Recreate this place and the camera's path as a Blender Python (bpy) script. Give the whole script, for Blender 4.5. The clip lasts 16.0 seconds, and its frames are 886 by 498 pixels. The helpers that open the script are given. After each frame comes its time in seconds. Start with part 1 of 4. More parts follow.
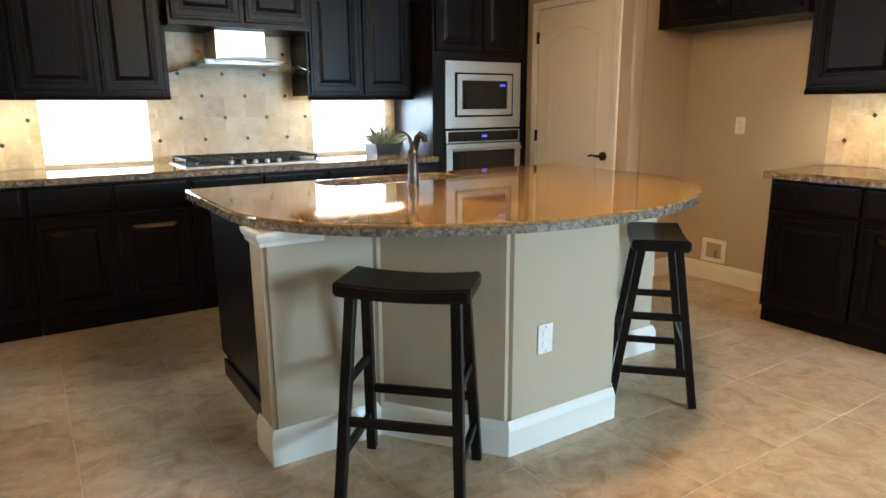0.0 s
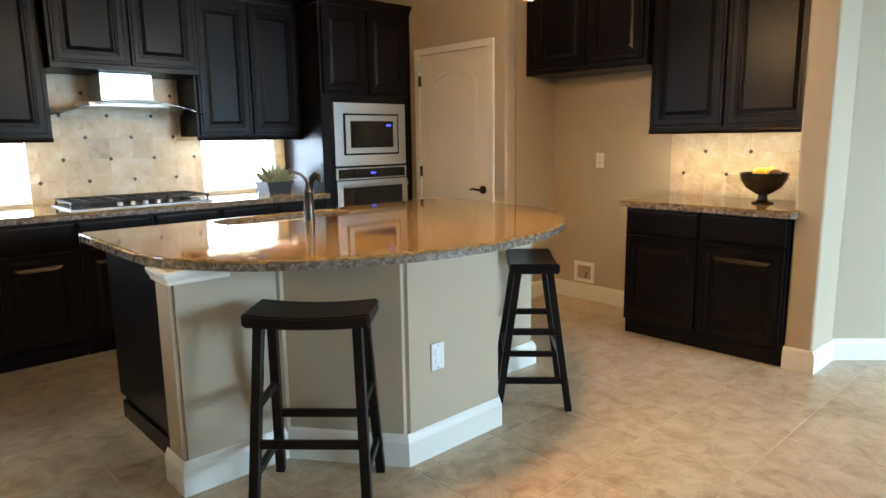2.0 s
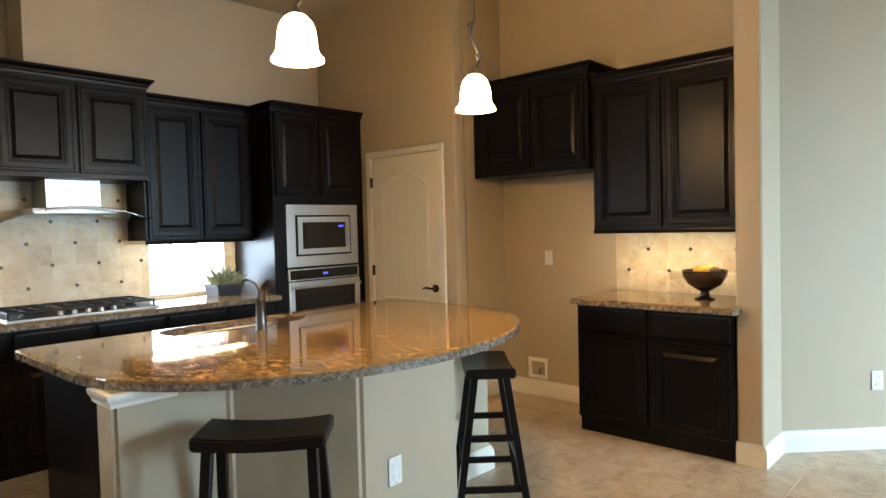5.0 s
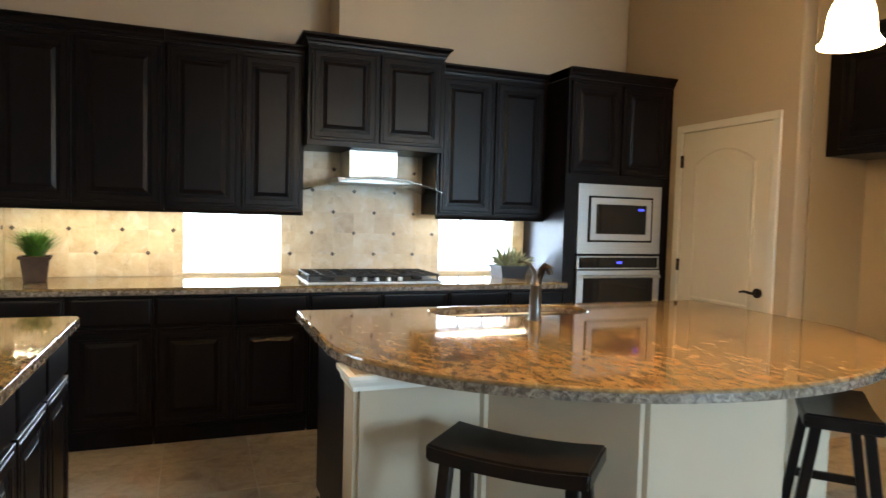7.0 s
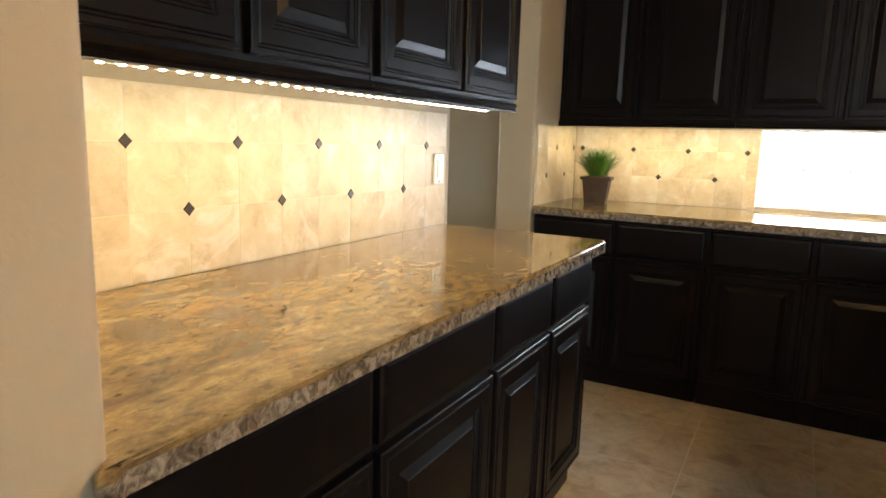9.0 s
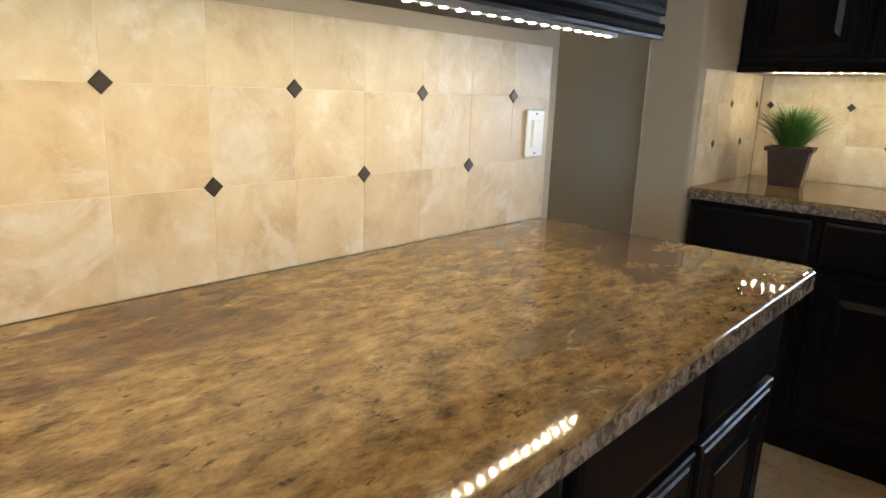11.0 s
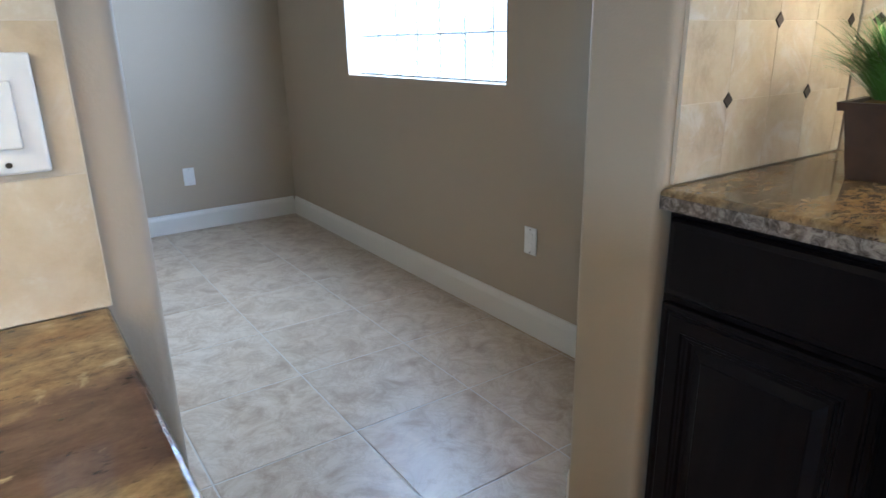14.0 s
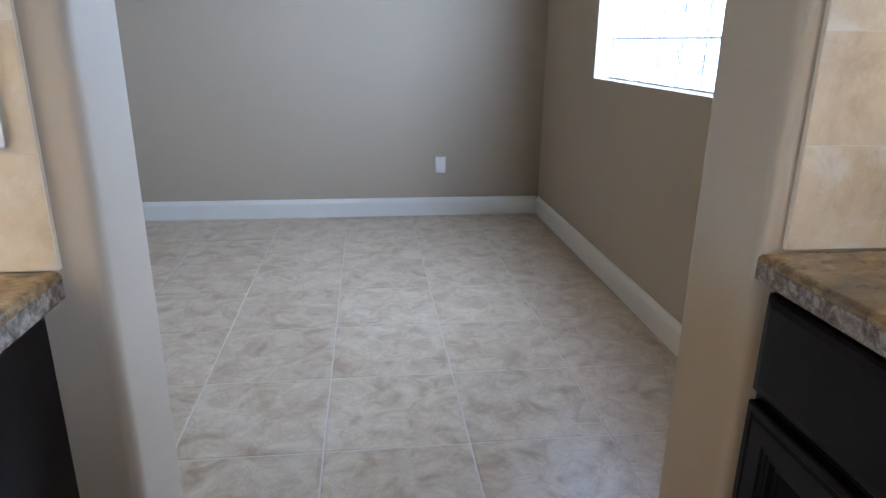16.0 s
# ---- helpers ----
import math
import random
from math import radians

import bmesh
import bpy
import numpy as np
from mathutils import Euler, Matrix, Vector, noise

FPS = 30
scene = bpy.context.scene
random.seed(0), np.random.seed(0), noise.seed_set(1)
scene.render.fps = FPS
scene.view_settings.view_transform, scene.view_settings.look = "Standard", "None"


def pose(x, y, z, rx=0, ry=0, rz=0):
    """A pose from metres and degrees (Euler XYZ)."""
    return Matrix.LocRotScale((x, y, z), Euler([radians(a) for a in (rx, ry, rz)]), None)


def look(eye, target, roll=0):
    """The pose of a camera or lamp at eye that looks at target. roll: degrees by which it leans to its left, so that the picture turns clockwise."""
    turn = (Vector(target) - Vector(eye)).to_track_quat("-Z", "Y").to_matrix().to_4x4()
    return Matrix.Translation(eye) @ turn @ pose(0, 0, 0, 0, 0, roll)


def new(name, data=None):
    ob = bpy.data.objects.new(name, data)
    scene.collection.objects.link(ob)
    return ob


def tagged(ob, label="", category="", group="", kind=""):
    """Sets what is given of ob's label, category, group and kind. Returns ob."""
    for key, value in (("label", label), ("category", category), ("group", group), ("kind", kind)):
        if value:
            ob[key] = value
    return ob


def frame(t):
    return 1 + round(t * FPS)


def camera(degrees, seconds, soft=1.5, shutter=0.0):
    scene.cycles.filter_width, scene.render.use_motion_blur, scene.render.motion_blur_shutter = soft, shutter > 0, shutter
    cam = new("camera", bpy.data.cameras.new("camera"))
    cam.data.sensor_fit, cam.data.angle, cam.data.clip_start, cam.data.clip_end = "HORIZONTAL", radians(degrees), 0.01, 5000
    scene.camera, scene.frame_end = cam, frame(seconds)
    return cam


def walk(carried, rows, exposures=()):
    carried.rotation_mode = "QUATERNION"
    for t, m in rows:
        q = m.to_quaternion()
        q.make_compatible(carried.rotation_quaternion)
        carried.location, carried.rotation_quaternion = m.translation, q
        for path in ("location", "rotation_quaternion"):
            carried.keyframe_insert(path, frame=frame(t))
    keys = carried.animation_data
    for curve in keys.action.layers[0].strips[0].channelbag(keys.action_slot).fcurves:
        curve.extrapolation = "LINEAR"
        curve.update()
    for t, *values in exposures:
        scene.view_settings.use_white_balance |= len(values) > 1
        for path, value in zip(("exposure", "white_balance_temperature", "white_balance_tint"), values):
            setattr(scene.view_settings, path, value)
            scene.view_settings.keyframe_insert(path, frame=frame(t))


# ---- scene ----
cam = camera(69.2, 16.0, shutter=0.2)
PATH = [
    (0, (0.13, -0.156, 1.29), (1.19, 1.483, 0.856), -0.4),
    (0.5, (-0.006, -0.203, 1.291), (1.142, 1.391, 0.919), -0.5),
    (1, (-0.088, -0.25, 1.313), (1.164, 1.255, 0.906), -0.5),
    (1.5, (-0.077, -0.303, 1.325), (1.232, 1.157, 0.929), -1.2),
    (2, (-0.041, -0.352, 1.334), (1.301, 1.093, 0.994), -0.8),
    (2.5, (-0.059, -0.388, 1.362), (1.337, 1.024, 1.116), -1.3),
    (3, (-0.055, -0.4, 1.369), (1.37, 0.99, 1.178), -0.7),
    (3.2, (-0.041, -0.401, 1.379), (1.406, 0.967, 1.193), -0.3),
    (5.3, (-0.059, -0.324, 1.421), (1.412, 1.03, 1.36), -1.6),
    (5.5, (-0.023, -0.306, 1.394), (1.419, 1.078, 1.323), -2.2),
    (6, (0.134, -0.266, 1.382), (1.335, 1.333, 1.339), -0.2),
    (6.5, (0.26, -0.178, 1.362), (1.177, 1.587, 1.149), 1.4),
    (7, (0.316, 0.083, 1.364), (1.036, 1.946, 1.262), 1.6),
    (7.5, (0.405, 0.25, 1.35), (0.636, 2.227, 1.165), 1.3),
    (8, (0.52, 0.42, 1.25), (0.042, 2.35, 1.055), 2.3),
    (8.5, (0.532, 0.583, 1.26), (-0.285, 2.376, 0.922), 2.5),
    (9, (0.443, 0.835, 1.24), (-0.506, 2.564, 0.907), 1.7),
    (11.5, (0.139, 1.859, 1.220), (-1.271, 3.177, 0.695), 1.4),
    (12, (0.139, 2.092, 1.212), (-1.349, 3.309, 0.660), 0.5),
    (12.5, (0.045, 2.331, 1.195), (-1.324, 3.678, 0.638), 0.5),
    (13, (-0.017, 2.556, 1.212), (-1.312, 3.997, 0.716), -0.8),
    (13.5, (0.002, 2.81, 1.215), (-1.42, 4.12, 0.703), 1.3),
    (14, (-0.009, 2.993, 1.193), (-1.585, 4.058, 0.577), -1.2),
    (14.5, (-0.08, 3.186, 1.22), (-1.784, 4.056, 0.636), -0.3),
    (15, (-0.078, 3.34, 1.194), (-1.874, 3.903, 0.517), -1.4),
    (15.5, (0.009, 3.416, 1.191), (-1.832, 3.738, 0.48), 1.2),
    (16, (0.052, 3.459, 1.201), (-1.838, 3.683, 0.587), 0.6),
]
EXPOSURES = [(0, -0.34, 5950, 13), (2.0, -0.36, 5950, 13), (3.0, -0.40, 6150, 13), (7.5, -0.4, 6000, 13), (9.0, -0.5, 6450, 13), (11.5, -1.13, 5400, 13), (12.5, -1.25, 5050, 14), (13.5, -0.80, 4950, 15), (14.5, -0.62, 4850, 16), (15.0, -0.68, 4850, 17), (16.0, -0.80, 5050, 19)]
walk(cam, [(t, look(eye, target, roll)) for t, eye, target, roll in PATH], EXPOSURES)

# ---- world and lights ----
world = bpy.data.worlds.new("world")
scene.world = world
world.use_nodes = True
wn = world.node_tree.nodes
sky = wn.new("ShaderNodeTexSky")
sky.sky_type, sky.sun_disc = "NISHITA", False
sky.sun_elevation, sky.sun_rotation = radians(45), radians(150)
wn["Background"].inputs["Strength"].default_value = 0.12
world.node_tree.links.new(sky.outputs[0], wn["Background"].inputs["Color"])


def area(name, eye, target, w, h, watts, colour):
    data = bpy.data.lights.new(name, "AREA")
    data.shape, data.size, data.size_y = "RECTANGLE", w, h
    data.energy, data.color = watts, colour
    ob = new(name, data)
    ob.matrix_world = look(eye, target)
    return ob


DAY = (0.57, 0.82, 0.95)
WARM = (1.0, 0.71, 0.40)
LED = (1.0, 0.80, 0.50)
# daylight in the window openings
area("window_light", (-2.75, 4.86, 1.64), (-2.75, 3.0, 1.4), 1.38, 1.22, 130, (0.76, 0.90, 1.0))
area("window_light", (0.56, 4.87, 1.14), (0.56, 3.0, 1.1), 0.62, 0.40, 42, (0.78, 0.91, 1.0))
area("window_light", (2.385, 4.87, 1.14), (2.385, 3.0, 1.1), 0.62, 0.40, 42, (0.78, 0.91, 1.0))
for x, w, watts in ((4.7, 2.4, 430), (-1.5, 1.6, 30)):
    lamp = area("window_light", (x, -5.60, 1.60), (x, -4.6, 0.95), w, 1.7, watts, DAY)
    lamp.data.spread = radians(105)


# ---- materials ----
def material(name, rough=0.5, metal=0.0):
    m = bpy.data.materials.new(name)
    m.use_nodes = True
    b = m.node_tree.nodes["Principled BSDF"]
    b.inputs["Roughness"].default_value, b.inputs["Metallic"].default_value = rough, metal
    return m, m.node_tree.nodes, m.node_tree.links, b


def coords(n, l, stretch=(1, 1, 1), turn=(0, 0, 0), world_space=True):
    mp = n.new("ShaderNodeMapping")
    mp.inputs["Scale"].default_value = stretch
    mp.inputs["Rotation"].default_value = [radians(a) for a in turn]
    if world_space:
        g = n.new("ShaderNodeNewGeometry")
        l.new(g.outputs["Position"], mp.inputs["Vector"])
    else:
        g = n.new("ShaderNodeTexCoord")
        l.new(g.outputs["Object"], mp.inputs["Vector"])
    return mp.outputs[0]


def noise_node(n, l, vec, scale, detail=4, rough=0.55, warp=0.0):
    t = n.new("ShaderNodeTexNoise")
    t.inputs["Scale"].default_value, t.inputs["Detail"].default_value = scale, detail
    t.inputs["Roughness"].default_value, t.inputs["Distortion"].default_value = rough, warp
    l.new(vec, t.inputs["Vector"])
    return t.outputs["Fac"]


def ramp(n, l, fac, stops):
    r = n.new("ShaderNodeValToRGB")
    e = r.color_ramp.elements
    while len(e) < len(stops):
        e.new(0.5)
    for el, (p, c) in zip(e, stops):
        el.position, el.color = p, (*c, 1)
    l.new(fac, r.inputs[0])
    return r.outputs[0]


def mix(n, l, fac, a, b, mode="MIX"):
    m = n.new("ShaderNodeMix")
    m.data_type, m.blend_type = "RGBA", mode
    for sock, v in ((0, fac), (6, a), (7, b)):
        if isinstance(v, (int, float)):
            m.inputs[sock].default_value = v
        elif isinstance(v, tuple):
            m.inputs[sock].default_value = (*v, 1)
        else:
            l.new(v, m.inputs[sock])
    return m.outputs[2]


def bump(n, l, b, fac, strength, dist):
    bp = n.new("ShaderNodeBump")
    bp.inputs["Strength"].default_value, bp.inputs["Distance"].default_value = strength, dist
    l.new(fac, bp.inputs["Height"])
    l.new(bp.outputs[0], b.inputs["Normal"])


def paint(name, colour, rough=0.6, grain=0.25):
    m, n, l, b = material(name, rough)
    v = coords(n, l)
    big = noise_node(n, l, v, 1.3, 3)
    dark = tuple(c * 0.93 for c in colour)
    l.new(mix(n, l, big, dark, colour), b.inputs["Base Color"])
    bump(n, l, b, noise_node(n, l, v, 160, 3), grain, 0.002)
    return m


def plain(name, colour, rough=0.5, metal=0.0, vary=0.12, scale=18):
    m, n, l, b = material(name, rough, metal)
    f = noise_node(n, l, coords(n, l, world_space=False), scale, 4)
    l.new(mix(n, l, f, tuple(c * (1 - vary) for c in colour), tuple(c * (1 + vary) for c in colour)), b.inputs["Base Color"])
    r = n.new("ShaderNodeMapRange")
    r.inputs[3].default_value, r.inputs[4].default_value = rough * 0.85, min(1, rough * 1.15)
    l.new(f, r.inputs[0])
    l.new(r.outputs[0], b.inputs["Roughness"])
    return m


def glowing(name, colour, strength):
    m, n, l, b = material(name, 0.4)
    b.inputs["Base Color"].default_value = (*colour, 1)
    b.inputs["Emission Color"].default_value = (*colour, 1)
    b.inputs["Emission Strength"].default_value = strength
    return m


WALL = paint("wall_paint", (0.46, 0.38, 0.275), 0.65)
CEIL = paint("ceiling_paint", (0.50, 0.42, 0.31), 0.8, 0.5)
TRIM = paint("trim_paint", (0.80, 0.77, 0.70), 0.35, 0.03)
DOORPAINT = paint("door_paint", (0.80, 0.75, 0.64), 0.4, 0.08)
PLASTIC = plain("white_plastic", (0.82, 0.81, 0.78), 0.35, 0, 0.03)


def wood_dark():
    m, n, l, b = material("espresso_wood", 0.34)
    v = coords(n, l, (9, 9, 0.9))
    f = noise_node(n, l, v, 5, 6, 0.6, 0.5)
    l.new(ramp(n, l, f, [(0.3, (0.0024, 0.0017, 0.0020)), (0.7, (0.0060, 0.0040, 0.0041))]), b.inputs["Base Color"])
    r = n.new("ShaderNodeMapRange")
    r.inputs[3].default_value, r.inputs[4].default_value = 0.28, 0.40
    l.new(f, r.inputs[0])
    l.new(r.outputs[0], b.inputs["Roughness"])
    b.inputs["Specular IOR Level"].default_value = 0.15
    bump(n, l, b, f, 0.12, 0.001)
    return m


def stone_body(n, l, fine):
    """Golden brown stone with dark plum, grey and cream zones; fine: size of the grain."""
    v = coords(n, l, (1.0, 0.5, 1.0), (0, 0, 28))
    grain = noise_node(n, l, v, fine, 9, 0.80, 0.25)
    body = ramp(n, l, grain, [(0.31, (0.050, 0.032, 0.018)), (0.42, (0.145, 0.094, 0.042)), (0.50, (0.225, 0.148, 0.066)), (0.58, (0.295, 0.198, 0.088)), (0.70, (0.385, 0.295, 0.170))])
    zone = noise_node(n, l, v, 3.1, 6, 0.62, 0.6)
    rust = ramp(n, l, noise_node(n, l, v, 6.5, 6, 0.65, 0.4), [(0.55, (0, 0, 0)), (0.66, (0.6, 0.6, 0.6))])
    body = mix(n, l, rust, body, mix(n, l, grain, (0.12, 0.055, 0.016), (0.36, 0.20, 0.07)))
    grey = ramp(n, l, zone, [(0.36, (0.75, 0.75, 0.75)), (0.45, (0, 0, 0))])
    body = mix(n, l, grey, body, mix(n, l, grain, (0.035, 0.030, 0.025), (0.20, 0.165, 0.115)))
    plum = ramp(n, l, zone, [(0.55, (0, 0, 0)), (0.63, (0.85, 0.85, 0.85))])
    body = mix(n, l, plum, body, mix(n, l, grain, (0.028, 0.015, 0.013), (0.115, 0.062, 0.046)))
    fleck = noise_node(n, l, v, 2.4 * fine, 5, 0.7, 0.2)
    body = mix(n, l, ramp(n, l, fleck, [(0.33, (0.9, 0.9, 0.9)), (0.40, (0, 0, 0))]), body, (0.022, 0.016, 0.013))
    vein = ramp(n, l, noise_node(n, l, v, 0.5 * fine, 8, 0.7, 0.9), [(0.60, (0, 0, 0)), (0.67, (0.7, 0.7, 0.7))])
    return mix(n, l, vein, body, (0.40, 0.31, 0.17)), grain


def granite():
    m, n, l, b = material("granite", 0.06)
    body, grain = stone_body(n, l, 34)
    l.new(body, b.inputs["Base Color"])
    b.inputs["Specular IOR Level"].default_value = 0.36
    return m


def granite_edge():
    m, n, l, b = material("granite_edge", 0.14)
    body, grain = stone_body(n, l, 30)
    v = coords(n, l)
    f = noise_node(n, l, v, 42, 7, 0.74, 0.8)
    pale = ramp(n, l, f, [(0.34, (0.022, 0.018, 0.017)), (0.47, (0.12, 0.10, 0.085)), (0.56, (0.27, 0.23, 0.19)), (0.68, (0.40, 0.35, 0.28))])
    l.new(mix(n, l, 0.85, body, pale), b.inputs["Base Color"])
    bump(n, l, b, f, 0.35, 0.003)
    return m


def travertine():
    m, n, l, b = material("travertine", 0.42)
    info = n.new("ShaderNodeObjectInfo")
    v = coords(n, l)
    add = n.new("ShaderNodeVectorMath")
    add.operation = "MULTIPLY_ADD"
    l.new(info.outputs["Random"], add.inputs[0])
    add.inputs[1].default_value = (7, 5, 9)
    l.new(v, add.inputs[2])
    f = noise_node(n, l, add.outputs[0], 7, 9, 0.68, 0.25)
    c = ramp(n, l, f, [(0.33, (0.50, 0.39, 0.25)), (0.47, (0.63, 0.52, 0.36)), (0.58, (0.68, 0.585, 0.435)), (0.68, (0.76, 0.71, 0.61))])
    tint = ramp(n, l, info.outputs["Random"], [(0, (0.84, 0.82, 0.80)), (0.25, (0.97, 0.94, 0.88)), (0.5, (1.0, 0.99, 0.97)), (0.75, (0.91, 0.87, 0.80)), (1, (0.97, 0.97, 0.98))])
    cloud = ramp(n, l, noise_node(n, l, add.outputs[0], 5.0, 7, 0.7, 1.2), [(0.53, (0, 0, 0)), (0.62, (0.75, 0.75, 0.75))])
    c = mix(n, l, cloud, c, mix(n, l, noise_node(n, l, v, 60, 5, 0.7), (0.60, 0.52, 0.42), (0.86, 0.83, 0.78)))
    l.new(mix(n, l, 1.0, c, tint, "MULTIPLY"), b.inputs["Base Color"])
    pits = ramp(n, l, noise_node(n, l, v, 70, 4, 0.7), [(0.28, (0, 0, 0)), (0.36, (1, 1, 1))])
    bump(n, l, b, pits, 0.25, 0.002)
    return m


def floor_tile():
    m, n, l, b = material("floor_tile", 0.30)
    info = n.new("ShaderNodeObjectInfo")
    v = coords(n, l)
    add = n.new("ShaderNodeVectorMath")
    add.operation = "MULTIPLY_ADD"
    l.new(info.outputs["Random"], add.inputs[0])
    add.inputs[1].default_value = (11, 6, 3)
    l.new(v, add.inputs[2])
    f = noise_node(n, l, add.outputs[0], 8, 9, 0.66, 0.7)
    c = ramp(n, l, f, [(0.34, (0.37, 0.265, 0.165)), (0.44, (0.475, 0.365, 0.245)), (0.52, (0.545, 0.435, 0.305)), (0.64, (0.61, 0.505, 0.37))])
    vein = ramp(n, l, noise_node(n, l, add.outputs[0], 5.5, 8, 0.7, 1.0), [(0.455, (0, 0, 0)), (0.495, (0.28, 0.28, 0.28)), (0.53, (0, 0, 0))])
    c = mix(n, l, vein, c, (0.30, 0.21, 0.135))
    tint = ramp(n, l, info.outputs["Random"], [(0, (0.92, 0.91, 0.90)), (1, (1.0, 1.0, 1.0))])
    l.new(mix(n, l, 1.0, c, tint, "MULTIPLY"), b.inputs["Base Color"])
    r = n.new("ShaderNodeMapRange")
    r.inputs[3].default_value, r.inputs[4].default_value = 0.24, 0.45
    l.new(f, r.inputs[0])
    l.new(r.outputs[0], b.inputs["Roughness"])
    bump(n, l, b, f, 0.12, 0.003)
    return m


def steel():
    m, n, l, b = material("stainless_steel", 0.38, 1.0)
    v = coords(n, l, (2, 2, 160))
    f = noise_node(n, l, v, 3, 3)
    l.new(ramp(n, l, f, [(0.3, (0.50, 0.49, 0.47)), (0.7, (0.62, 0.61, 0.59))]), b.inputs["Base Color"])
    bump(n, l, b, f, 0.04, 0.001)
    return m


def glass(name, colour=(1, 1, 1), rough=0.0):
    m, n, l, b = material(name, rough)
    b.inputs["Base Color"].default_value = (*colour, 1)
    b.inputs["Transmission Weight"].default_value = 1.0
    b.inputs["IOR"].default_value = 1.45
    return m


def block_glass():
    m, n, l, b = material("block_glass", 0.05)
    b.inputs["Base Color"].default_value = (0.93, 0.97, 1.0, 1)
    b.inputs["Transmission Weight"].default_value = 1.0
    b.inputs["IOR"].default_value = 1.35
    v = coords(n, l)
    bump(n, l, b, noise_node(n, l, v, 14, 2, 0.4, 2.0), 0.8, 0.01)
    return m


WOOD, GRANITE, EDGE, TRAV, FTILE, STEEL = wood_dark(), granite(), granite_edge(), travertine(), floor_tile(), steel()
GLASS, BLOCK = glass("clear_glass"), block_glass()
GROUT = paint("floor_grout", (0.60, 0.55, 0.47), 0.9)
TGROUT = paint("tile_grout", (0.72, 0.62, 0.47), 0.9)
BRONZE = plain("bronze_inset", (0.06, 0.045, 0.035), 0.4, 0.5, 0.3, 60)
BLACKM = plain("black_metal", (0.012, 0.012, 0.013), 0.35, 0.3)
IRON = plain("cast_iron", (0.018, 0.018, 0.02), 0.55, 0.2)
BLACKG = plain("black_glass", (0.008, 0.008, 0.009), 0.06)
STOOLW = plain("black_painted_wood", (0.006, 0.0042, 0.0042), 0.34, 0, 0.25, 25)
STOOLW.node_tree.nodes["Principled BSDF"].inputs["Specular IOR Level"].default_value = 0.2
NICKEL = plain("brushed_nickel", (0.27, 0.25, 0.225), 0.3, 1.0, 0.08)
TAPM = plain("satin_nickel", (0.11, 0.105, 0.10), 0.34, 1.0, 0.08)
PEWTER = plain("dark_pewter", (0.12, 0.115, 0.11), 0.4, 0.8)
ORB = plain("oil_rubbed_bronze", (0.03, 0.022, 0.017), 0.32, 0.7)
SHADE = glowing("lit_shade_glass", (1.0, 0.62, 0.23), 160)
BULB = glowing("lit_bulb", (1.0, 0.68, 0.32), 600)
DIODE = glowing("lit_diode", (1.0, 0.83, 0.48), 1150)
DISPLAY = glowing("blue_display", (0.08, 0.10, 1.0), 1.5)
TERRA = plain("brown_pot", (0.048, 0.023, 0.010), 0.42, 0, 0.6, 26)
SOIL = plain("dry_moss", (0.16, 0.10, 0.035), 0.95, 0, 0.5, 60)
BLADE = plain("grass_blade", (0.080, 0.185, 0.030), 0.4, 0, 0.6, 16)
SUCC = plain("succulent_leaf", (0.20, 0.22, 0.125), 0.5, 0, 0.4, 14)
CHAR = plain("charcoal_pot", (0.018, 0.018, 0.02), 0.5)
BOWLM = plain("dark_bowl_glaze", (0.018, 0.010, 0.007), 0.12, 0, 0.4, 12)
LEMON = plain("yellow_fruit", (0.75, 0.48, 0.05), 0.45, 0, 0.15, 30)
BROWNF = plain("brown_fruit", (0.16, 0.06, 0.03), 0.4)
MORTAR = paint("block_mortar", (0.75, 0.75, 0.72), 0.8)
DIRT = paint("outside_ground", (0.2, 0.19, 0.15), 0.9)


# ---- mesh helpers ----
def empty(name, m, label, category, group=""):
    ob = new(name)
    ob.empty_display_size = 0.1
    ob.matrix_world = m
    return tagged(ob, label, category, group)


def part(name, bm, mat, parent=None, label="", smooth=False):
    me = bpy.data.meshes.new(name)
    bmesh.ops.recalc_face_normals(bm, faces=bm.faces)
    bm.to_mesh(me)
    bm.free()
    me.materials.append(mat)
    if smooth:
        for p in me.polygons:
            p.use_smooth = True
        me.set_sharp_from_angle(angle=radians(40))
    ob = new(name, me)
    ob.parent = parent
    if label:
        ob["label"] = label
    return ob


def box(x0, x1, y0, y1, z0, z1, bev=0.0, seg=2, bm=None):
    b = bm or bmesh.new()
    vs = [b.verts.new((x, y, z)) for z in (z0, z1) for x, y in ((x0, y0), (x1, y0), (x1, y1), (x0, y1))]
    f = [b.faces.new([vs[i] for i in q]) for q in ((3, 2, 1, 0), (4, 5, 6, 7), (0, 1, 5, 4), (1, 2, 6, 5), (2, 3, 7, 6), (3, 0, 4, 7))]
    if bev:
        bmesh.ops.bevel(b, geom=list({e for q in f for e in q.edges}), offset=bev, segments=seg, affect="EDGES", profile=0.5)
    return b


